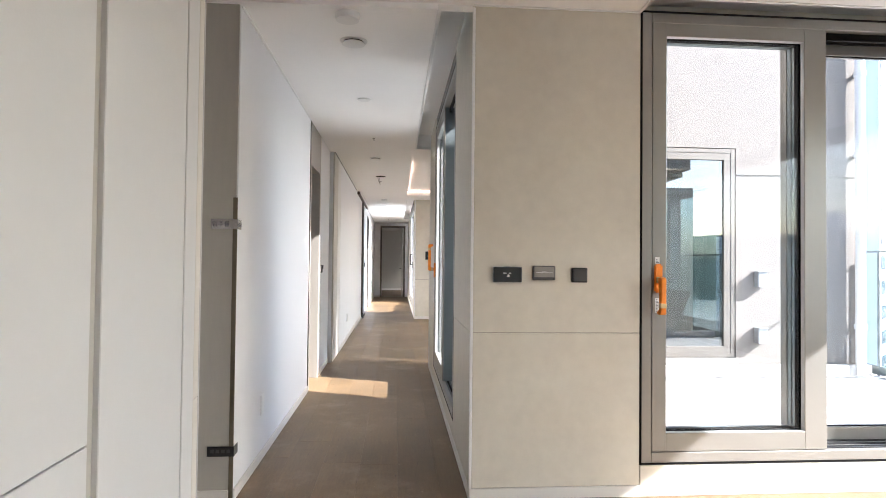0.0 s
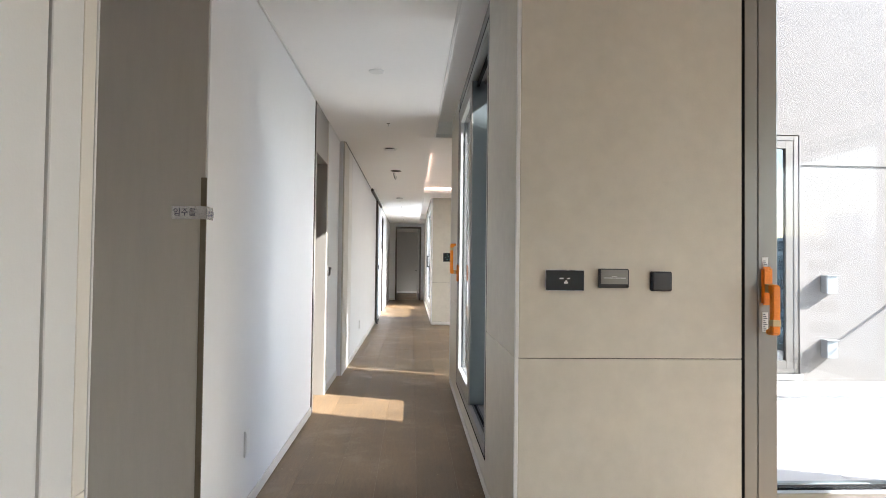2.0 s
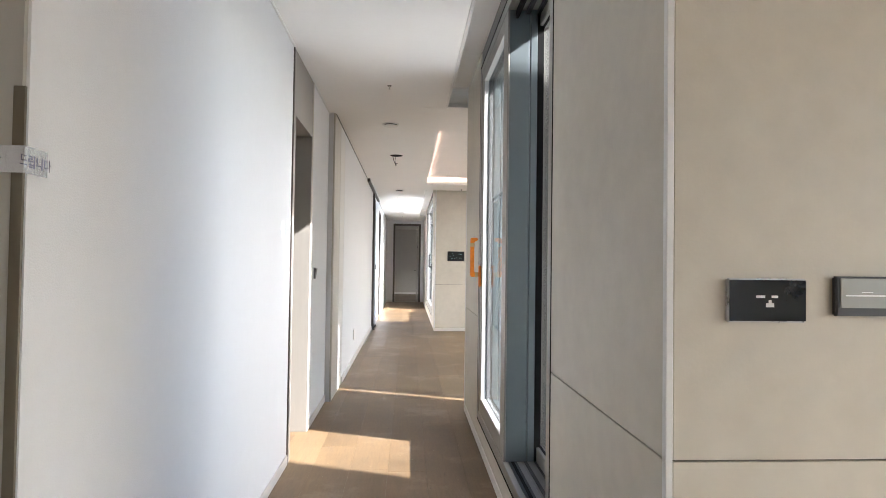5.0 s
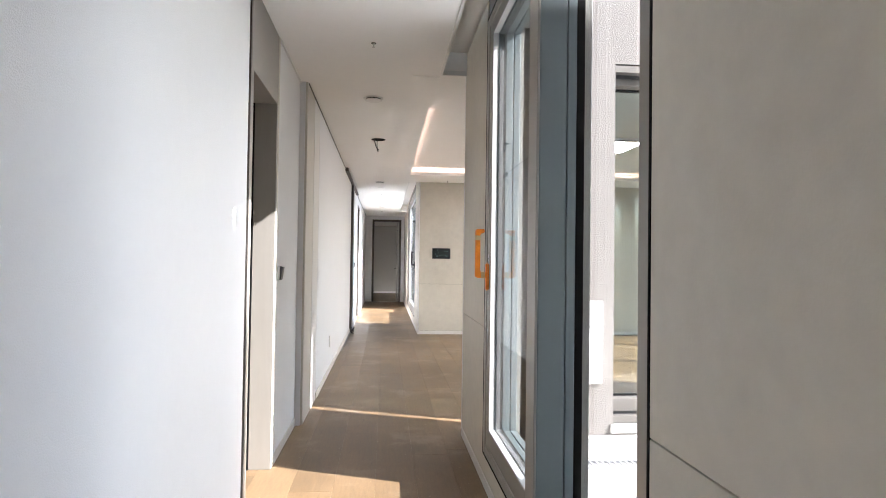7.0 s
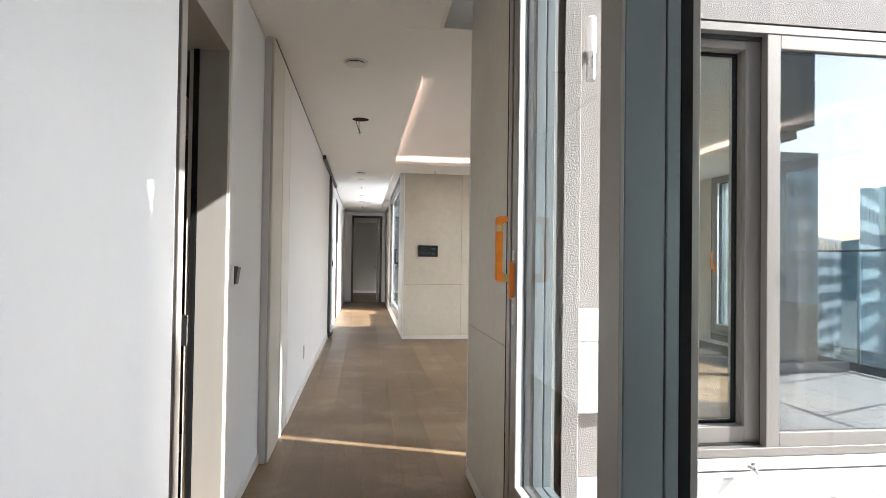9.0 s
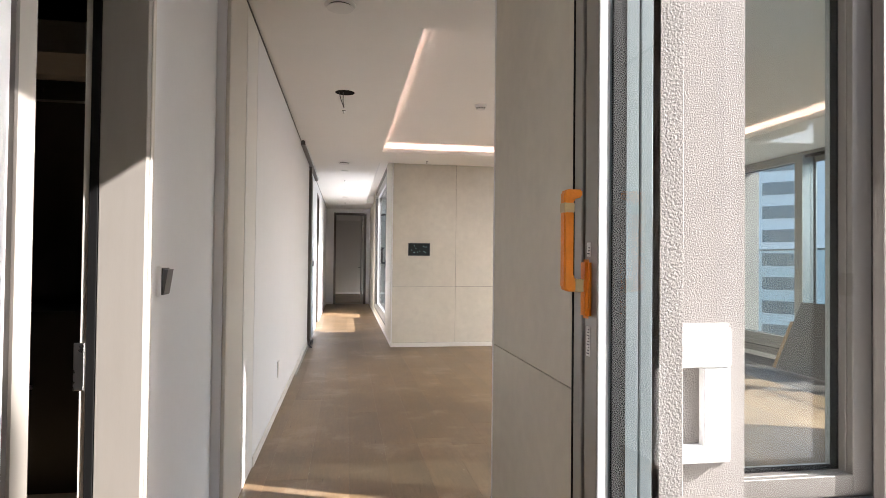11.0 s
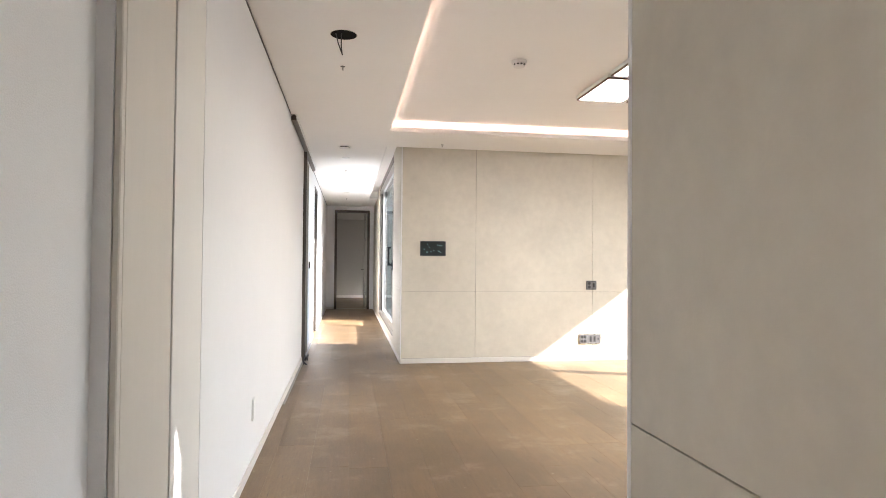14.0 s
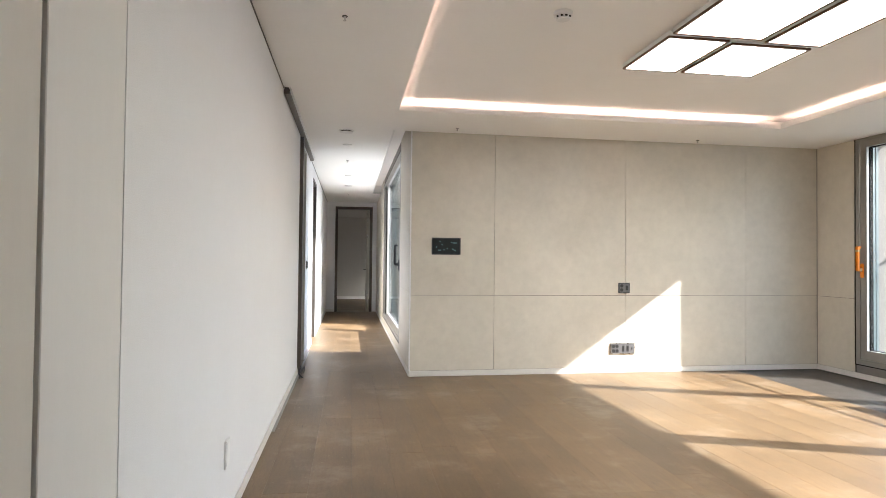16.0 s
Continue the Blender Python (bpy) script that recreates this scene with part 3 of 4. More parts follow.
    f = part("fixed_light", boxes(*ring(m, f0, f1, z0 + 0.05, z1 - 0.05, 0.085, 0.175, 0.235), bevel=0.003, seg=1), skin, w)
    part("glass", boxes(place(m, (f0 + 0.07, 0.203, z0 + 0.12, f1 - 0.07, 0.209, z1 - 0.12))), fixed_glass or glass, f).visible_shadow = fixed_glass is not None
    part("seal", boxes(*ring(m, f0 + 0.075, f1 - 0.075, z0 + 0.125, z1 - 0.125, 0.014, 0.19, 0.2025)), GASKET, f)
    if far_handle:
        lever(f, m, f0 + 0.06 if sash_low else f1 - 0.06, 0.174, handle_z, far_handle, far_handle is ORANGE)
    return w


w1 = system_window("window_1", lambda u, d: (d, 0.955 + u), 2.155, (1.005, 2.082), 0.18, 2.665, True, 1.102, "bronze-grey sliding window in the passage wall with orange-taped handle")
w2 = system_window("window_2", lambda u, d: (0.945 + u, d), 2.245, (0.06, 1.075), 0.18, 2.665, False, 1.11, "wide bronze-grey sliding window to the terrace with taped handle", down=True)
w3 = system_window("window_3", lambda u, d: (d, 11.345 + u), 3.81, (0.06, 2.78), 0.18, 2.665, False, 1.10, "bronze-grey sliding window in the far passage wall", handle=BLACK, far_handle=ORANGE)
w4 = system_window("window_4", lambda u, d: (XE + d, 9.49 - u), 4.93, (0.06, 1.45), 0.155, 2.655, False, 1.10, "wide bronze-grey living room window with orange-taped handle")
part("mullion", boxes((XE + 0.10, 6.22, 0.2, XE + 0.235, 6.38, 2.6), bevel=0.003, seg=1), ALU, w4)
w5 = system_window("window_5", lambda u, d: (0.83 + u, YS - 0.012 - d), 2.88, (0.06, 0.94), 0.14, 2.68, False, 1.10, "bronze-grey terrace window of the living room", glass=GLASS_OUT, handle=None, profile=ALU_SHADED, overlap=0.035, fixed_glass=GLASS_DIM, skin=ALU_SHADED)
w6 = system_window("window_6", lambda u, d: (4.0 + d, -0.41 - u), 5.08, (0.06, 2.6), 0.18, 2.655, False, 1.10, "wide bronze-grey side window of the first room")
for r in ((1.02, 3.785, 0.07, 3.75, 3.86, 0.135),):
    solid("window_sill", boxes(r, bevel=0.006), TILE, "pale stone sill under the terrace window", "trim", "structure")
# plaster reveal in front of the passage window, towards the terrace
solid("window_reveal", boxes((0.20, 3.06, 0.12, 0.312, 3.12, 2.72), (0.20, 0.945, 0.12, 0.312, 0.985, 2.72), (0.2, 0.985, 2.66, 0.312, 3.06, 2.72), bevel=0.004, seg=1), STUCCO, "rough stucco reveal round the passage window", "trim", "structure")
# labels on the sash by the handle
for z0, z1 in ((1.268, 1.306), (1.0, 1.08)):
    s = thing("label_sticker", (0.003, 3.02, z0), "small printed paper label stuck on the sash", "sticker")
    part("paper", boxes((0.0015, 2.997, z0, 0.0028, 3.021, z1)), PAPER, s)
    part("print", boxes(*[(0.0008, 3.001, z0 + k * 0.008 + 0.006, 0.0014, 3.017 - 0.004 * (k % 3), z0 + k * 0.008 + 0.009) for k in range(int((z1 - z0) / 0.008) - 1)]), INK, s)

for z0, z1 in ((1.268, 1.306), (1.0, 1.08)):
    s = thing("label_sticker", (1.04, 0.003, z0), "small printed paper label stuck on the sash", "sticker")
    part("paper", boxes((1.022, 0.0015, z0, 1.046, 0.0028, z1)), PAPER, s)
    part("print", boxes(*[(1.026, 0.0008, z0 + k * 0.008 + 0.006, 1.042 - 0.004 * (k % 3), 0.0014, z0 + k * 0.008 + 0.009) for k in range(int((z1 - z0) / 0.008) - 1)]), INK, s)

# ---- doors and door frames ----
# kitchen doorway with a taupe frame up to the ceiling
d1 = thing("door_frame_1", (XL, 3.07, 0), "full-height taupe door frame with a closed panel above", "door frame", "structure")
part("head_panel", boxes((-1.44, 2.70, 2.205, XL + 0.004, 3.42, CZ - 0.003), bevel=0.002, seg=1), DOORT, d1)
part("jamb", boxes((-1.445, 2.667, 0, XL + 0.006, 2.737, 2.205), bevel=0.002, seg=1), DOORT, d1)
part("jamb", boxes((-1.372, 3.39, 0, XL + 0.004, 3.422, 2.205), bevel=0.002, seg=1), DOORT, d1)
part("casing", boxes((-1.3, 2.655, 0, XL + 0.009, 2.667, CZ)), ALU_DARK, d1)
part("casing", boxes((-1.3, 3.422, 0, XL + 0.002, 3.428, CZ)), GASKET, d1)
part("casing", boxes((-1.3, 3.428, 0, XL + 0.006, 3.458, CZ), bevel=0.002, seg=1), JAMB, d1)
part("stop", boxes((-1.396, 3.385, 0, -1.3735, 3.43, 2.205)), GASKET, d1)
part("stop", boxes((-1.414, 3.390, 0, -1.397, 3.457, 2.2)), JAMB, d1)
part("strike_plate", boxes((-1.428, 3.379, 0.86, -1.398, 3.3845, 1.0), bevel=0.002, seg=1), CHROME, d1)
# kitchen behind it, in the dark: walls and ceiling coloured near black as unlit
solid("wall_kitchen", boxes((-3.6, 5.2, 0, -1.46, 5.4, 2.6), (-3.8, 1.2, 0, -3.6, 5.4, 2.6), (-3.6, 1.2, 0, -1.55, 1.4, 2.6), (-3.8, 1.2, 2.6, -1.46, 5.4, 2.7)), UNLIT_TILE, "dark tiled kitchen walls, near black as if unlit", "wall", "structure")
hood = thing("cooker_hood", (-2.2, 4.95, 2.12), "grey steel chimney cooker hood on a dark wall", "hood")
bm = boxes((-2.62, 4.5, 2.13, -1.8, 5.19, 2.2))
for v in bm.verts:
    if v.co.y < 4.6 and v.co.z < 2.15:
        v.co.y += 0.12
part("canopy", bm, STEEL, hood)
part("chimney", boxes((-2.5, 4.6, 2.2005, -1.87, 5.19, 2.39), bevel=0.008), STEEL, hood)
part("filter", boxes((-2.45, 4.72, 2.122, -1.9, 5.1, 2.129), bevel=0.002), BLACK, hood)
part("lamp", lathe([(0.09, 2.1215), (0.085, 2.112)], at=(-2.3, 4.86, 0)), BLACK, hood, "round dark fan opening")
unit = thing("kitchen_unit", (-2.2, 4.9, 0), "beige base unit with a black oven front", "cabinet")
part("body", boxes((-3.5, 4.62, 0.0, -1.5, 5.19, 0.12), bevel=0.004), JAMB, unit)
part("oven_front", boxes((-3.5, 4.6, 0.122, -1.5, 5.19, 0.96), bevel=0.004), BLACK, unit)
part("oven_handle", boxes((-2.6, 4.56, 0.62, -2.1, 4.585, 0.64), (-2.6, 4.58, 0.62, -2.58, 4.602, 0.64), (-2.12, 4.58, 0.62, -2.1, 4.602, 0.64), bevel=0.004), CHROME, unit)
solid("kitchen_worktop", boxes((-3.5, 4.57, 0.961, -1.48, 5.19, 0.99), bevel=0.004), BLACK, "black stone worktop on the kitchen unit", "worktop")
# flush panels in the left wall after the step
solid("wall_step_trim", boxes((-1.203, 4.358, 0, XL2, 4.385, CZ), bevel=0.003, seg=1), JAMB, "beige edge trim where the wall steps out", "trim", "structure")
pk = thing("wall_covering_panel", (XL2, 4.8, 0), "two flush beige full-height panels in the passage wall", "panel", "structure")
part("panel", boxes((XL2 - 0.012, 4.385, 0.0, XL2, 4.806, CZ - 0.004), bevel=0.002, seg=1), JAMB, pk)
part("panel", boxes((XL2 - 0.012, 4.826, 0.0, XL2, 5.206, CZ - 0.004), bevel=0.002, seg=1), PALE, pk)
part("joint", boxes((XL2 - 0.0115, 4.806, 0.0, XL2 - 0.010, 4.826, CZ), (XL2 - 0.0115, 5.206, 0.0, XL2 - 0.009, 5.212, CZ)), ALU_DARK, pk)
# sliding door: slot and rail at the ceiling, leaf in the wall, guide on the floor
sd = thing("sliding_door", (-1.16, 10.4, 0), "white sliding door leaf pushed back beside a dark rail", "door")
part("leaf", boxes((XL2 - 0.002, 10.30, 0.012, XL2 + 0.038, 10.40, CZ + 0.0), bevel=0.002, seg=1), ALU_DARK, sd)
part("rail", boxes((XL2 + 0.004, 8.6, CZ - 0.055, XL2 + 0.05, 11.92, CZ - 0.012), (XL2 + 0.012, 8.6, CZ - 0.012, XL2 + 0.042, 11.92, CZ - 0.001), bevel=0.003, seg=1), ALU_DARK, sd, "dark bronze ceiling rail")
part("rail_cover", boxes((XL2 + 0.051, 8.6, CZ - 0.03, XL2 + 0.06, 11.92, CZ - 0.001)), PVC, sd)
part("floor_guide", boxes((XL2 + 0.01, 8.1, 0.0, XL2 + 0.03, 11.9, 0.004)), ALU, sd)
part("stopper", boxes((XL2 + 0.004, 10.36, 0.004, XL2 + 0.05, 10.46, 0.07), bevel=0.01), BLACK, sd)
wb = thing("cable_bundle", (XL2 + 0.05, 10.3, 0.0), "short loops of loose black cable on the floor", "cable")
for k in range(3):
    part("cable", tube([(XL2 + 0.03 + 0.02 * k, 10.28 + 0.03 * k, 0.006), (XL2 + 0.06 + 0.015 * k, 10.22, 0.06 + 0.02 * k), (XL2 + 0.05, 10.16 - 0.03 * k, 0.11 - 0.015 * k), (XL2 + 0.035, 10.1 - 0.02 * k, 0.05), (XL2 + 0.05 + 0.02 * k, 10.04, 0.006)], 0.005), BLACK, wb)
solid("door_lining", boxes((-1.46, 10.41, 0, XL2 - 0.02, 10.43, 2.56), (-1.46, 11.235, 0, XL2 + 0.002, 11.25, 2.56), (-1.46, 10.43, 2.54, XL2 - 0.003, 11.235, 2.56)), TAUPE, "grey lining of the sliding door opening", "door frame", "structure")
solid("wall_side_room", boxes((-3.4, 9.6, 0, -3.2, 14.4, 2.6), (-3.2, 9.6, 0, -1.46, 9.75, 2.6), (-3.2, 14.2, 0, -1.46, 14.4, 2.6), (-3.4, 9.6, 2.6, -1.46, 14.4, 2.7)), WHITE, "plain walls of a side room", "wall", "structure")
d2 = thing("door_frame_2", (XL2, 13.1, 0), "dark bronze frame round a side doorway", "door frame", "structure")
part("jamb", boxes((-1.465, 12.705, 0, XL2 + 0.006, 12.745, 2.45), bevel=0.002, seg=1), ALU_DARK, d2)
part("jamb", boxes((-1.465, 13.48, 0, XL2 + 0.006, 13.52, 2.45), bevel=0.002, seg=1), ALU_DARK, d2)
part("head", boxes((-1.465, 12.705, 2.41, XL2 + 0.006, 13.52, 2.455), bevel=0.002, seg=1), ALU_DARK, d2)
part("leaf", boxes((-1.45, 12.75, 0.008, -1.41, 13.475, 2.405), bevel=0.002, seg=1), CAB, d2)
# far doorway with its open door
d3 = thing("door_frame_3", (-0.54, 18.22, 0), "dark bronze frame round the far open doorway", "door frame", "structure")
for r in ((-0.985, 18.20, 0, -0.925, 18.44, 2.52), (-0.16, 18.20, 0, -0.1, 18.44, 2.52), (-0.925, 18.20, 2.46, -0.16, 18.44, 2.52)):
    part("jamb", boxes(r, bevel=0.003, seg=1), ALU_DARK, d3)
fd = thing("door", (-0.18, 18.45, 0), "dark taupe room door standing open inwards", "door")
leaf = part("leaf", boxes((-0.225, 18.45, 0.01, -0.185, 19.2, 2.455), bevel=0.002, seg=1), TAUPE, fd)
for z in (0.35, 1.75, 2.15):
    part("hinge", lathe([(0.011, z), (0.011, z + 0.11)], at=(-0.205, 18.437, 0), n=12), CHROME, fd, "bright steel butt hinge")
part("handle", boxes((-0.29, 19.08, 0.99, -0.225, 19.1, 1.01), (-0.29, 18.97, 0.99, -0.272, 19.1, 1.01), bevel=0.004), BLACK, leaf)
solid("far_threshold", boxes((-0.925, 18.25, 0, -0.16, 18.4, 0.004)), ALU, "slim metal threshold in the far doorway", "trim", "structure")

# tall white cabinet panels in the first room
for k, (y0, y1) in enumerate(((-5.9, -4.9), (-4.852, -3.44), (-3.392, -1.91), (-1.864, -1.374))):
    c = thing("tall_cabinet", (-1.04, (y0 + y1) / 2, 0), "tall warm-white handleless cabinet front in a wall run", "cabinet", group="tall cabinets along the wall")
    cut = 0.885 if k < 3 else 0.0
    if cut:
        part("door", boxes((-1.048, y0, 0.06, -1.028, y1, cut - 0.004), bevel=0.002, seg=1), CAB, c)
    part("door", boxes((-1.048, y0, cut if cut else 0.06, -1.028, y1, NZ - 0.01), bevel=0.002, seg=1), CAB, c)
    if k < 3:
        part("side_gap", boxes((-1.051, y1, 0.06, -1.042, y1 + 0.048, NZ - 0.01)), TAUPE, c, "grey recessed finger gap")
    else:
        part("side_gap", boxes((-1.051, -1.3735, 0.06, -1.036, -1.3655, NZ - 0.01)), ALU_DARK, c, "dark joint line")
solid("cabinet_plinth", boxes((-1.051, -6.0, 0, -1.04, -1.372, 0.06)), SKIRT, "low pale plinth under the tall cabinets", "trim", "structure")
solid("cabinet_end_trim", boxes((-1.051, -1.365, 0, -1.027, -1.271, NZ), (-1.75, -1.2255, 0, -1.024, -1.221, NZ), bevel=0.002, seg=1), CAB, "white end trim beside the tall cabinets", "trim", "structure")
solid("cabinet_end_jamb", boxes((-1.051, -1.2695, 0, -1.027, -1.2275, 0.83), (-1.051, -1.2695, 0.832, -1.027, -1.2275, NZ), bevel=0.001, seg=1), JAMB, "beige jamb strip beside the tall cabinets", "trim", "structure")
solid("wall_return_panel", boxes((-1.9, 0.043, 0.0, XL - 0.006, 0.0545, NZ)), TAUPE, "taupe return panel at the passage corner", "trim", "structure")
solid("corner_guard", boxes((XL - 0.021, 0.04, 0.0, XL + 0.002, 0.0465, 1.597), bevel=0.001, seg=1), GUARD, "thin metal guard on the passage corner", "trim", "structure")
for zc, face, inkc, txt in ((1.455, SILVER, INK, True), (0.262, BLACK, PAPER, False)):
    st = thing("tape_label", (XL, 0.035, zc), "printed protective tape wrapped round the corner", "sticker")
    part("tape", boxes((-1.377, 0.036, zc - 0.026, XL + 0.004, 0.0395, zc + 0.026), (XL + 0.0038, 0.036, zc - 0.026, XL + 0.0062, 0.11, zc + 0.026)), face, st)
    if txt:
        lettering("print", "입주를", 0.033, pose(-1.326, 0.0356, zc - 0.010, 90, 0, 0), INK, st)
        lettering("print", "드립니다", 0.027, pose(XL + 0.0066, 0.071, zc - 0.012, 90, 0, 90), INK, st)
    else:
        part("print", boxes(*[(-1.36 + 0.028 * k, 0.0352, zc - 0.008, -1.342 + 0.028 * k, 0.0358, zc + 0.01) for k in range(4)]), SLATE, st)

# ---- small fixtures ----
sp = thing("wall_controller", (0.196, -0.002, 1.16), "dark glass heating controller in a slim frame", "control panel")
part("frame", boxes((0.116, -0.012, 1.160, 0.276, 0.0, 1.246), bevel=0.003), CHROME, sp)
part("screen", boxes((0.119, -0.0135, 1.163, 0.273, -0.0118, 1.243)), SCREEN, sp)
part("print", boxes((0.172, -0.0142, 1.208, 0.190, -0.0136, 1.213), (0.203, -0.0142, 1.208, 0.216, -0.0136, 1.213), (0.192, -0.0142, 1.190, 0.208, -0.0136, 1.198), (0.197, -0.0142, 1.198, 0.203, -0.0136, 1.204)), PAPER, sp)
s2 = thing("card_switch", (0.396, -0.002, 1.174), "grey bronze card switch plate with a slot", "switch")
part("plate", boxes((0.334, -0.014, 1.174, 0.458, 0.0, 1.252), bevel=0.003), SLATE, s2)
part("cover", boxes((0.342, -0.0165, 1.19, 0.452, -0.0135, 1.248), bevel=0.001, seg=1), ALU, s2)
part("slot", boxes((0.352, -0.0172, 1.213, 0.444, -0.016, 1.216), (0.385, -0.0172, 1.220, 0.408, -0.016, 1.2215)), PAPER, s2)
part("lamp", boxes((0.445, -0.0155, 1.178, 0.452, -0.0135, 1.186)), BLACK, s2)
s3 = thing("light_switch", (0.592, -0.002, 1.163), "square dark grey rocker switch on a beige panel", "switch")
part("plate", boxes((0.549, -0.012, 1.163, 0.636, 0.0, 1.243), bevel=0.003), BLACK, s3)
part("rocker", boxes((0.557, -0.017, 1.170, 0.630, -0.0115, 1.237), bevel=0.002, seg=1), SLATE, s3)
s4 = thing("light_switch", (XL, 3.62, 1.14), "dark grey rocker switch on a white plate", "switch")
part("plate", boxes((XL, 3.517, 1.126, XL + 0.014, 3.60, 1.224), bevel=0.003), PVC, s4)
part("surround", boxes((XL + 0.0138, 3.523, 1.131, XL + 0.019, 3.596, 1.219), bevel=0.002, seg=1), BLACK, s4)
bm = boxes((XL + 0.0185, 3.528, 1.136, XL + 0.022, 3.591, 1.214))
for v in bm.verts:
    if v.co.x > XL + 0.02 and v.co.z > 1.2:
        v.co.x += 0.011
part("rocker", bm, SLATE, s4, "tilted grey rocker")
s5 = thing("light_switch", (XL2, 11.5, 1.14), "dark rocker switch on the far passage wall", "switch")
part("plate", boxes((XL2, 11.46, 1.12, XL2 + 0.009, 11.56, 1.22), bevel=0.003), BLACK, s5)
part("rocker", boxes((XL2 + 0.0085, 11.468, 1.128, XL2 + 0.016, 11.552, 1.212), bevel=0.003), SLATE, s5)
wp = thing("wall_pad", (0.39, YF, 1.31), "black glass home control pad with small icons", "control panel")
part("frame", boxes((0.232, YF - 0.016, 1.306, 0.548, YF, 1.489), bevel=0.004), BLACK, wp)
part("screen", boxes((0.243, YF - 0.0175, 1.317, 0.537, YF - 0.0155, 1.478)), SCREEN, wp)
random.seed(4)
TEAL = mat("icon_teal", (0.12, 0.25, 0.25), 0.3)
for _ in range(13):
    x, z = random.uniform(0.26, 0.51), random.uniform(1.335, 1.45)
    part("icon", boxes((x, YF - 0.0182, z, x + 0.013, YF - 0.0176, z + 0.013)), TEAL, wp)
for name, x0, z0, x1, z1, holes in (("power_socket", 2.366, 0.898, 2.503, 1.012, ((0.28, 0.3), (0.28, 0.7))), ("socket_block", 2.272, 0.208, 2.565, 0.335, ((0.13, 0.3), (0.13, 0.7), (0.27, 0.3), (0.27, 0.7)))):
    so = thing(name, ((x0 + x1) / 2, YF, z0), "dark grey socket plate with black outlets on a beige panel", "socket")
    part("plate", boxes((x0, YF - 0.009, z0, x1, YF, z1), bevel=0.003), CHROME if name == "socket_block" else SLATE, so)
    part("insert", boxes((x0 + 0.012, YF - 0.0105, z0 + 0.012, x1 - 0.012, YF - 0.0088, z1 - 0.012)), mat("socket_grey", (0.13, 0.13, 0.13), 0.5), so)
    for fx, fz in holes:
        part("outlet", lathe([(0.019, YF - 0.012), (0.019, YF - 0.0098), (0.012, YF - 0.0096)], "y", (0, 0, 0), 20), BLACK, so).location = (x0 + fx * (x1 - x0), 0, z0 + fz * (z1 - z0))
    f = 0.62 if name == "power_socket" else 0.48
    part("module", boxes((x0 + f * (x1 - x0), YF - 0.0125, z0 + 0.03, x0 + f * (x1 - x0) + 0.026, YF - 0.010, z1 - 0.03), *([] if name == "power_socket" else [(x0 + 0.66 * (x1 - x0), YF - 0.0125, z0 + 0.03, x0 + 0.66 * (x1 - x0) + 0.026, YF - 0.010, z1 - 0.03), (x0 + 0.84 * (x1 - x0), YF - 0.0125, z0 + 0.05, x0 + 0.84 * (x1 - x0) + 0.016, YF - 0.010, z1 - 0.05)])), BLACK, so)
for x, y in ((XL, 0.70), (XL2, 6.52)):
    o = thing("wall_outlet", (x, y, 0.3), "white double outlet plate low on the white wall", "socket", group="white outlets on the wall")
    part("plate", boxes((x, y - 0.04, 0.285, x + 0.009, y + 0.04, 0.415), bevel=0.003), PVC, o)
    part("cover", boxes((x + 0.0085, y - 0.03, 0.298, x + 0.012, y + 0.03, 0.402), bevel=0.001, seg=1), PVC, o)

# ---- ceiling fixtures ----
def disc(name, x, y, r, drop, label, cat, z=CZ, ring_mat=None, core=None):
    d = thing(name, (x, y, z), label, cat)
    part("rim", lathe([(r, z), (r, z - drop * 0.5), (r * 0.93, z - drop), (r * 0.2, z - drop)], at=(x, y, 0)), ring_mat or PVC, d, smooth=False)
    if core:
        part("core", lathe([(r * 0.60, z - drop - 0.006), (r * 0.84, z - drop - 0.009), (r * 0.84, z - drop - core - 0.002), (r * 0.3, z - drop - core - 0.006)], at=(x, y, 0)), PVC, d)
        part("gap", lathe([(r * 0.74, z - drop + 0.001), (r * 0.74, z - drop - 0.010)], at=(x, y, 0)), BLACK, d)
    return d


disc("smoke_detector", -0.686, 0.11, 0.068, 0.038, "round white detector base on the ceiling", "detector", NZ - 0.03)
disc("air_vent", -0.682, 0.52, 0.085, 0.006, "round white ceiling vent with a dark ring", "vent", core=0.012)
disc("ceiling_cover", -0.69, 1.86, 0.055, 0.008, "small round white cover plate on the ceiling", "cover")
disc("air_vent", -0.695, 4.75, 0.085, 0.006, "round white ceiling vent with a dark ring", "vent", core=0.012)
disc("air_vent", -0.69, 10.15, 0.085, 0.006, "round white ceiling vent with a dark ring", "vent", core=0.012)
disc("ceiling_cover", -0.68, 10.95, 0.055, 0.008, "small round white cover plate on the ceiling", "cover")
disc("ceiling_cover", -0.68, 13.6, 0.055, 0.008, "small round white cover plate on the ceiling", "cover")
disc("ceiling_cover", -0.68, 15.0, 0.075, 0.012, "round white cover plate on the far ceiling", "cover")
for x, y, z in ((-0.668, 3.46, CZ), (-0.684, 7.09, CZ), (-0.685, 12.1, CZ), (-0.685, 16.4, CZ), (0.458, 9.80, CZ), (3.23, 9.87, CZ)):
    s = thing("sprinkler", (x, y, z), "small dark recessed sprinkler head in the ceiling", "sprinkler", group="sprinklers in the ceiling")
    part("cup", lathe([(0.017, z), (0.016, z - 0.003), (0.006, z - 0.003)], at=(x, y, 0), n=16), SLATE, s)
    part("nozzle", lathe([(0.006, z - 0.002), (0.005, z - 0.022), (0.009, z - 0.024), (0.009, z - 0.027)], at=(x, y, 0), n=12), CHROME, s)
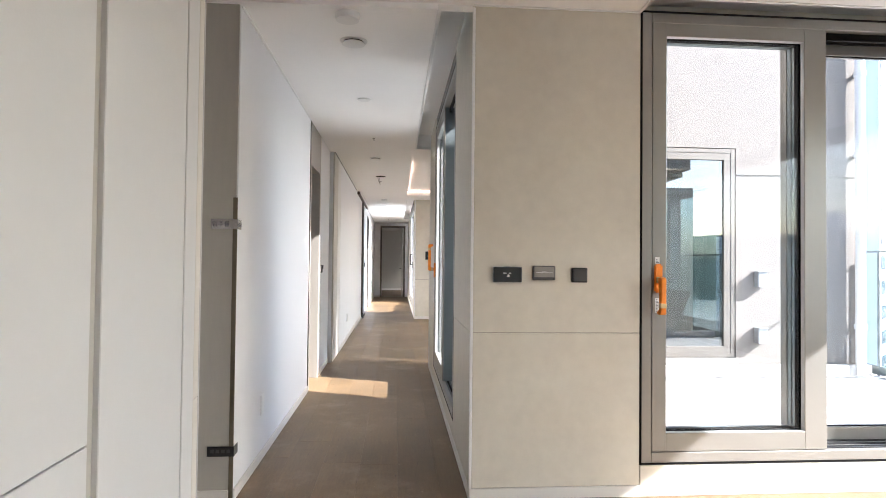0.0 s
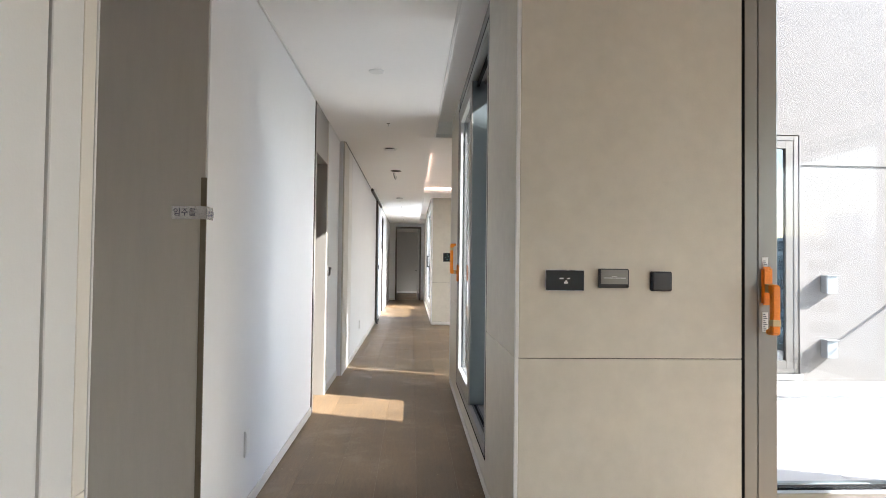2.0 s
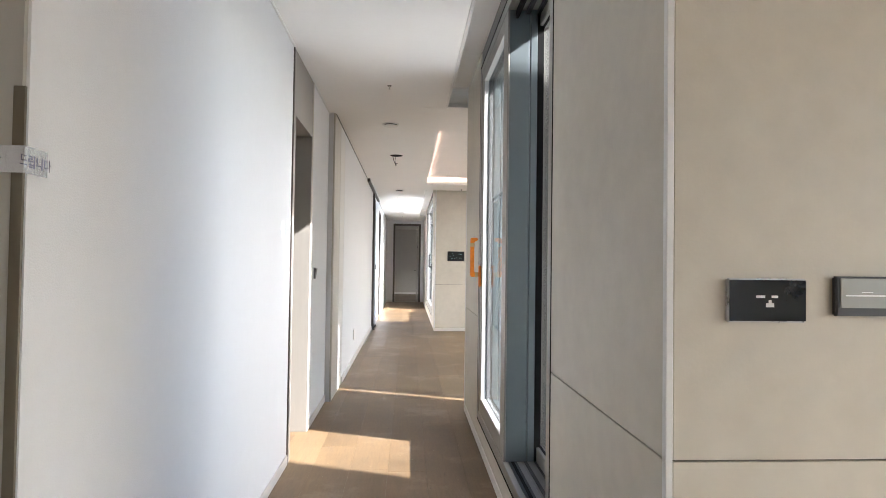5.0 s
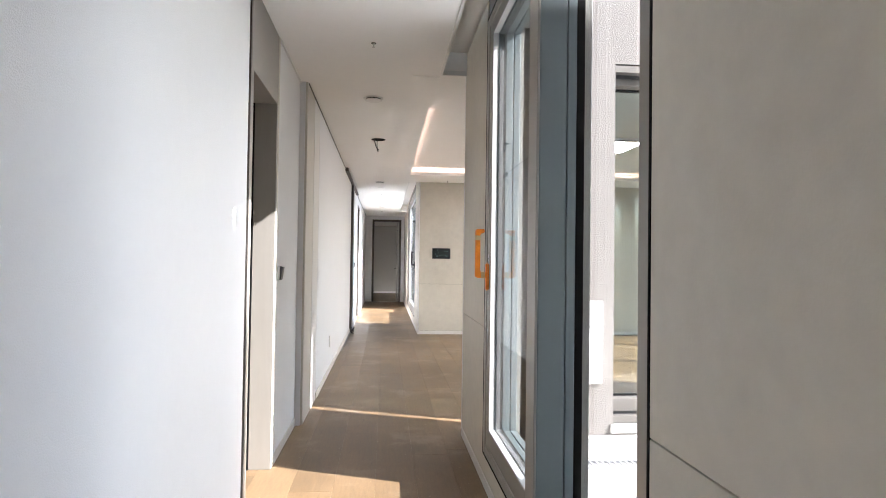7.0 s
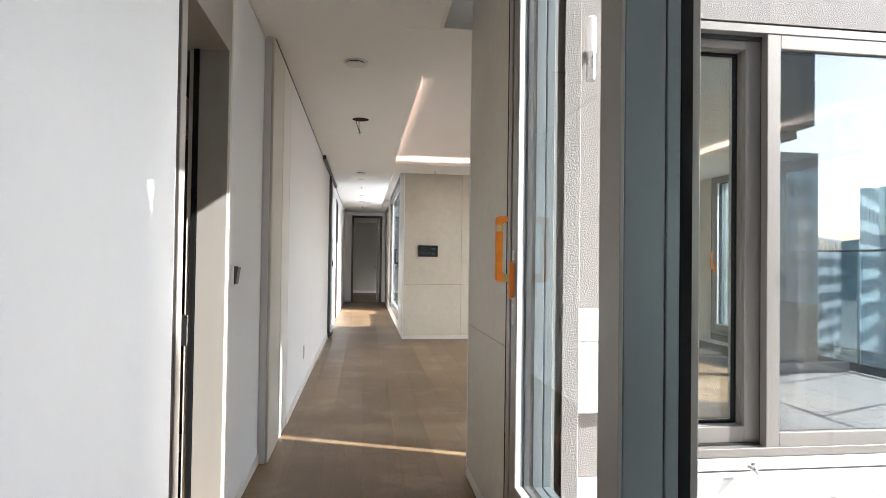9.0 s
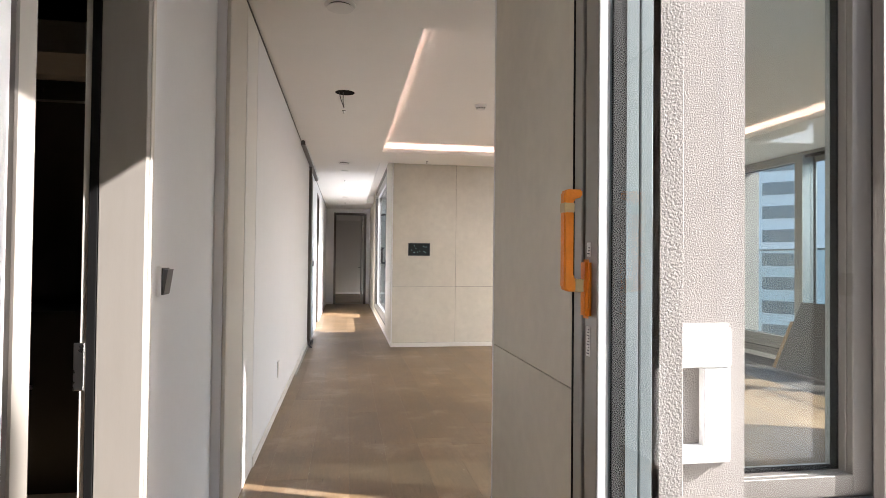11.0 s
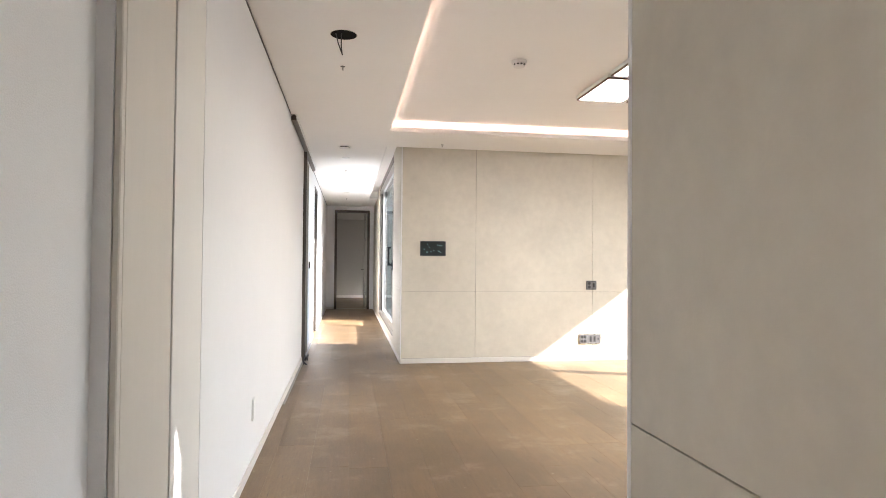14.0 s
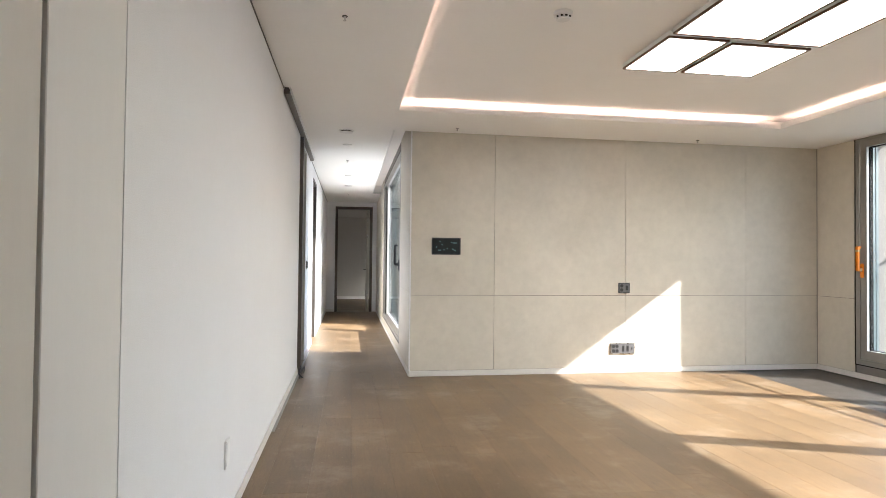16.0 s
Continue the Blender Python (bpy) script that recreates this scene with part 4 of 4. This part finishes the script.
# open lamp hole with its wire hanging out
hk = thing("lamp_hole", (-0.672, 6.48, CZ), "round ceiling hole drawn as a black disc, with a loop of wire", "lamp wire")
# flat black disc paints the dark inside of the hole on the closed ceiling
part("hole", lathe([(0.078, CZ + 0.001), (0.078, CZ - 0.0015)], at=(-0.672, 6.48, 0)), GASKET, hk)
part("rim", lathe([(0.083, CZ + 0.0005), (0.083, CZ - 0.0008)], at=(-0.672, 6.48, 0)), TAUPE, hk)
loop = [(-0.72 + 0.02 * math.sin(k * 0.5) + 0.006 * k, 6.46, CZ + 0.0 - 0.135 * math.sin(math.pi * min(k / 9, 1)) ** 0.7) for k in range(10)]
part("wire", tube(loop, 0.0035), SLATE, hk)
det = disc("smoke_detector", 0.614, 7.08, 0.058, 0.022, "white smoke detector with dark slots on the tray", "detector", TZ)
part("head", lathe([(0.045, TZ - 0.021), (0.042, TZ - 0.045), (0.03, TZ - 0.05)], at=(0.614, 7.08, 0)), PVC, det)
part("slot", boxes(*[(0.614 + 0.044 * math.cos(a) - 0.007, 7.08 + 0.044 * math.sin(a) - 0.003, TZ - 0.038, 0.614 + 0.044 * math.cos(a) + 0.007, 7.08 + 0.044 * math.sin(a) + 0.003, TZ - 0.028) for a in (3.6, 4.2, 4.8, 5.4)]), BLACK, det)
# square-panel ceiling lamp
cl = thing("ceiling_lamp", (1.95, 7.2, TZ), "ceiling lamp of four white square panels with brown rims", "lamp")
rim_m = mat("brown_wood_rim", (0.16, 0.085, 0.05), 0.5, 0.15, 8, stretch=(6, 1, 1))
for x0, y0, x1, y1 in ((1.40, 7.245, 1.80, 7.875), (1.875, 7.285, 2.435, 7.875), (1.40, 6.49, 1.99, 7.16), (2.075, 6.49, 2.46, 7.2)):
    p = part("panel", boxes((x0 - 0.018, y0 - 0.018, TZ - 0.032, x1 + 0.018, y1 + 0.018, TZ), bevel=0.003, seg=1), PVC, cl)
    part("rim", boxes((x0 - 0.016, y0 - 0.016, TZ - 0.044, x0, y1 + 0.016, TZ - 0.031), (x1, y0 - 0.016, TZ - 0.044, x1 + 0.016, y1 + 0.016, TZ - 0.031), (x0, y0 - 0.016, TZ - 0.044, x1, y0, TZ - 0.031), (x0, y1, TZ - 0.044, x1, y1 + 0.016, TZ - 0.031)), rim_m, p, "thin brown wood rim")
    part("diffuser", boxes((x0 + 0.001, y0 + 0.001, TZ - 0.041, x1 - 0.001, y1 - 0.001, TZ - 0.0315)), LAMP, p, "glowing white diffuser")
part("body", boxes((1.47, 6.6, TZ - 0.018, 2.4, 7.8, TZ - 0.0005), bevel=0.003, seg=1), PVC, cl)

# ---- terrace ----
ground = solid("ground", boxes((-900, -900, -46, 1400, 1400, -45)), GROUND, "hazy ground of the town far below", "ground", "structure")
terrace = solid("terrace_slab", boxes((0.31, 0.31, -0.35, 5.75, 3.8, -0.075), (4.96, -3.0, -0.35, 5.75, 0.31, -0.075), (5.4, 3.8, -0.35, 5.75, 11.0, -0.075), (0.31, 10.3, -0.35, 5.75, 18.4, -0.075)), TILE, "pale terrace slab under the tiles", "floor", "structure")
solid("building_base", boxes((-4.2, -6.4, -45, 5.4, 24, -0.36)), STUCCO, "lower storeys of the building", "building", "structure")
solid("facade_plinth", boxes((0.31, 3.70, -0.075, 5.4, 3.8, 0.06), (0.31, 0.4, -0.075, 0.36, 3.7, 0.06), (0.31, 0.31, -0.075, 5.4, 0.36, 0.06), bevel=0.008), TILE, "low pale waterproofed kerb at the facade", "trim", "structure")
dr = thing("drain_channel", (2.8, 3.55, -0.06), "steel slotted drain channel along the terrace edge", "drain")
part("frame", boxes((0.42, 3.50, -0.07, 5.4, 3.51, -0.054), (0.42, 3.60, -0.07, 5.4, 3.61, -0.054), (0.42, 0.5, -0.07, 0.43, 3.5, -0.054), (0.52, 0.5, -0.07, 0.53, 3.5, -0.054)), GALV, dr)
part("grating", boxes(*[(0.44 + 0.04 * k, 3.51, -0.066, 0.455 + 0.04 * k, 3.60, -0.056) for k in range(123)], *[(0.43, 0.5 + 0.04 * k, -0.066, 0.52, 0.515 + 0.04 * k, -0.056) for k in range(75)]), GALV, dr)
wl = thing("wall_lamp", (0.62, 3.78, 2.26), "tubular white and steel outdoor wall lamp", "lamp")
part("body", lathe([(0.024, 2.27), (0.026, 2.275), (0.026, 2.43)], at=(0.62, 3.745, 0), n=18), CHROME, wl, smooth=False)
part("diffuser", lathe([(0.027, 2.4305), (0.027, 2.62), (0.02, 2.63)], at=(0.62, 3.745, 0), n=18), PVC, wl)
part("bracket", boxes((0.60, 3.76, 2.40, 0.64, 3.8, 2.46), bevel=0.004), CHROME, wl)
ac = thing("vent_box", (0.75, 3.79, 0.43), "white square wall vent box with an open slot", "vent")
part("cover", boxes((0.56, 3.745, 0.43, 0.72, 3.80, 0.82), (0.82, 3.745, 0.43, 0.94, 3.80, 0.82), (0.72, 3.745, 0.43, 0.82, 3.80, 0.5), (0.56, 3.74, 0.822, 0.94, 3.80, 0.985), bevel=0.006), PVC, ac)
part("duct", boxes((0.72, 3.785, 0.5, 0.82, 3.80, 0.82)), STUCCO, ac, "grey open duct behind the slot")
part("flange", boxes((0.545, 3.785, 0.415, 0.955, 3.802, 0.43), (0.545, 3.785, 0.985, 0.955, 3.802, 1.0), (0.94, 3.785, 0.43, 0.955, 3.802, 0.985), (0.545, 3.785, 0.43, 0.56, 3.802, 0.985), bevel=0.003, seg=1), TILE, ac, "sealant edge round the box")
tap = thing("garden_tap", (1.55, 3.68, 0.1), "small steel garden tap by the kerb", "tap")
part("pipe", tube([(1.55, 3.70, 0.12), (1.55, 3.64, 0.12), (1.55, 3.61, 0.10), (1.55, 3.605, 0.06)], 0.011), CHROME, tap)
part("knob", lathe([(0.018, 0.135), (0.02, 0.15), (0.012, 0.158)], at=(1.55, 3.65, 0), n=12), CHROME, tap)
for z in (0.41, 1.09):
    br = thing("wall_bracket", (4.0, 3.74, z), "small steel bracket box fixed on the facade", "bracket", group="brackets on the facade")
    part("box", boxes((3.95, 3.70, z - 0.09, 4.07, 3.80, z + 0.09), bevel=0.006), GALV, br)
    part("cap", boxes((3.945, 3.68, z + 0.091, 4.075, 3.80, z + 0.10), bevel=0.002, seg=1), GALV, br)
pp = thing("downpipe", (5.3, 3.68, -0.06), "pale grey rain downpipe with collars", "pipe")
part("pipe", lathe([(0.055, -0.07), (0.055, 4.6)], at=(5.25, 3.70, 0), n=20), PVC, pp)
for z in (0.5, 2.6, 3.6):
    part("collar", lathe([(0.066, z), (0.066, z + 0.06)], at=(5.25, 3.70, 0), n=20), PVC, pp)
    part("clip", boxes((5.235, 3.745, z + 0.01, 5.265, 3.8, z + 0.05)), GALV, pp)
# glass railing at the open edge
rl = thing("railing", (5.5, 3.0, -0.075), "tall steel terrace railing with glass infill", "railing")
part("top_rail", boxes((5.485, -2.0, 1.435, 5.515, 18.0, 1.46), bevel=0.006), ALU_SLATE, rl)
part("bottom_rail", boxes((5.48, -2.0, -0.06, 5.52, 18.0, 0.05), bevel=0.004), ALU_SLATE, rl)
for k in range(12):
    y = (0.4, 1.5, 2.6, 3.7, 4.3, 10.6, 12.0, 13.4, 14.8, 16.2, 17.6, -1.4)[k]
    part("post", boxes((5.478, y - 0.02, -0.075, 5.484, y + 0.02, 1.46), bevel=0.002, seg=1), ALU_SLATE, rl)
for y0, y1 in ((-1.9, 0.38), (0.42, 1.48), (1.52, 2.58), (2.62, 3.68), (4.32, 6.3), (6.33, 8.3), (8.33, 10.58), (10.62, 11.98), (12.02, 13.38), (13.42, 14.78), (14.82, 16.18)):
    part("glass", boxes((5.497, y0, 0.05, 5.503, y1, 1.434)), GLASS_RAIL, rl).visible_shadow = False

# stack of dark boards leaning inside the living room by the window
sb = thing("leaning_board", (4.6, 7.4, 0), "dark grey sheet board leaning against the window", "board")
bm = boxes((-0.006, 0, 0, 0.006, 0.95, 0.86), bevel=0.002, seg=1)
bmesh.ops.transform(bm, matrix=pose(4.42, 6.95, 0.003, 0, 24, 0), verts=bm.verts[:])
part("board", bm, mat("grey_board", (0.10, 0.095, 0.09), 0.6, 0.1, 4), sb)
bm = boxes((-0.004, 0, 0, 0.004, 0.85, 0.6), bevel=0.002, seg=1)
bmesh.ops.transform(bm, matrix=pose(4.455, 7.15, 0.003, 0, 24, 0), verts=bm.verts[:])
part("card", bm, mat("brown_card", (0.33, 0.22, 0.12), 0.8, 0.1, 4), sb, "brown cardboard sheet")

# ---- distance ----
def tower(x, y, turn, w, d, storeys, base=-45):
    t = thing("apartment_tower", (x, y, base), "pale grey apartment tower with dark windows", "building", group="distant apartment towers")
    h = storeys * 3.0
    p = part("wall", boxes((-w / 2, -d / 2, 0, w / 2, d / 2, h), (-w / 6, -d / 6, h, w / 6, d / 6, h + 4)), STUCCO_TOWER, t)
    p.matrix_parent_inverse = Matrix()
    win = []
    n = max(int(w // 3.4), 2)
    for s in range(storeys):
        for k in range(n):
            for side in (-1, 1):
                cx = -w / 2 + (k + 0.5) * w / n
                y0 = side * d / 2
                win.append((cx - 1.1, min(y0, y0 + side * 0.1), s * 3 + 0.9, cx + 1.1, max(y0, y0 + side * 0.1), s * 3 + 2.5))
        for side in (-1, 1):
            x0 = side * w / 2
            win.append((min(x0, x0 + side * 0.1), -1.8, s * 3 + 0.9, max(x0, x0 + side * 0.1), 1.8, s * 3 + 2.5))
    q = part("window", boxes(*win), TOWERGLASS, t)
    q.matrix_parent_inverse = Matrix()
    tagged(q, kind="stuff")
    t.rotation_euler = (0, 0, radians(turn))
    return t


tower(60, 75, 40, 18, 13, 26)
tower(85, 82, 30, 20, 13, 15)
tower(70, -48, -25, 40, 16, 18)
tower(110, -20, 10, 46, 18, 17)
tower(72, -92, -40, 34, 16, 17)
hills = bmesh.new()
random.seed(9)
N = 64
low, top = [], []
for k in range(N + 1):
    a = radians(-120 + 240 * k / N)
    r = 900 + 60 * math.sin(k * 0.7)
    hgt = 30 + 55 * noise.noise((k * 0.22, 3.1, 0)) + 12 * noise.noise((k * 0.9, 1.0, 0))
    low.append(hills.verts.new((r * math.cos(a), r * math.sin(a), -46)))
    top.append(hills.verts.new((r * 1.15 * math.cos(a), r * 1.15 * math.sin(a), max(hgt, 4))))
for k in range(N):
    hills.faces.new((low[k], low[k + 1], top[k + 1], top[k]))
solid("backdrop_hills", hills, HILL, "low wooded hills on the horizon", "hill", "structure")

# ---- floors, last ----
floor = solid("floor", boxes((-3.8, -6.2, -0.35, 5.3, -0.0, -0.013), (-3.8, 0.0, -0.35, 0.012, 24, -0.013), (0.012, YS - 0.1, -0.35, 5.0, YF + 0.1, -0.013), (0.012, 18.3, -0.35, 2.0, 24, -0.013)), ALU_DARK, "dark base under the oak floor planks", "floor", "structure")
random.seed(3)
shapes = {}
W, LEN = 0.233, 1.95
def plank(x0, x1, y0, y1):
    key = (round(x1 - x0, 3), round(y1 - y0, 3))
    if key not in shapes:
        shapes[key] = mesh_of("plank", boxes((0, 0, 0, key[0] - 0.0007, key[1] - 0.0008, 0.0125), bevel=0.0006, seg=1), WOOD)
    ob = new("plank", shapes[key])
    ob.parent = floor
    ob.location = (x0 + 0.0006, y0 + 0.0007, -0.0125)


for c in range(-7, 22):
    x0, x1 = -1.31 + W * c, -1.31 + W * (c + 1)
    if x1 < -1.5 or x0 > 4.9:
        continue
    wide = x0 > -0.02
    spans = [(-6.0, 0.0)] if wide else [(-6.0, 24.0)]
    if wide:
        spans.append((YS, YF))
    for s0, s1 in spans:
        y = s0 - random.uniform(0, LEN)
        while y < s1:
            a, e = max(y, s0), min(y + LEN, s1)
            if e - a > 0.05:
                plank(x0, min(x1, XE + 0.02), round(a, 2), round(e, 2))
            y += LEN
solid("floor_side", boxes((-3.8, -6, -0.0125, -1.55, 24, -0.001)), WOOD, "oak floor in the side rooms", "floor", "structure")
random.seed(5)
tile_mesh = mesh_of("tile", boxes((0, 0, 0, 0.594, 0.594, 0.015), bevel=0.002, seg=1), TILE)
for i in range(11):
    for j in range(9 if i < 9 else 20):
        x, y = 0.54 + 0.6 * i, 0.37 + 0.6 * j if i < 9 else -2.9 + 0.6 * j
        if i < 9 and y > 2.9:
            continue
        if x + 0.6 > 5.75:
            continue
        ob = new("tile", tile_mesh)
        ob.parent = terrace
        ob.location = (x, y, -0.075)
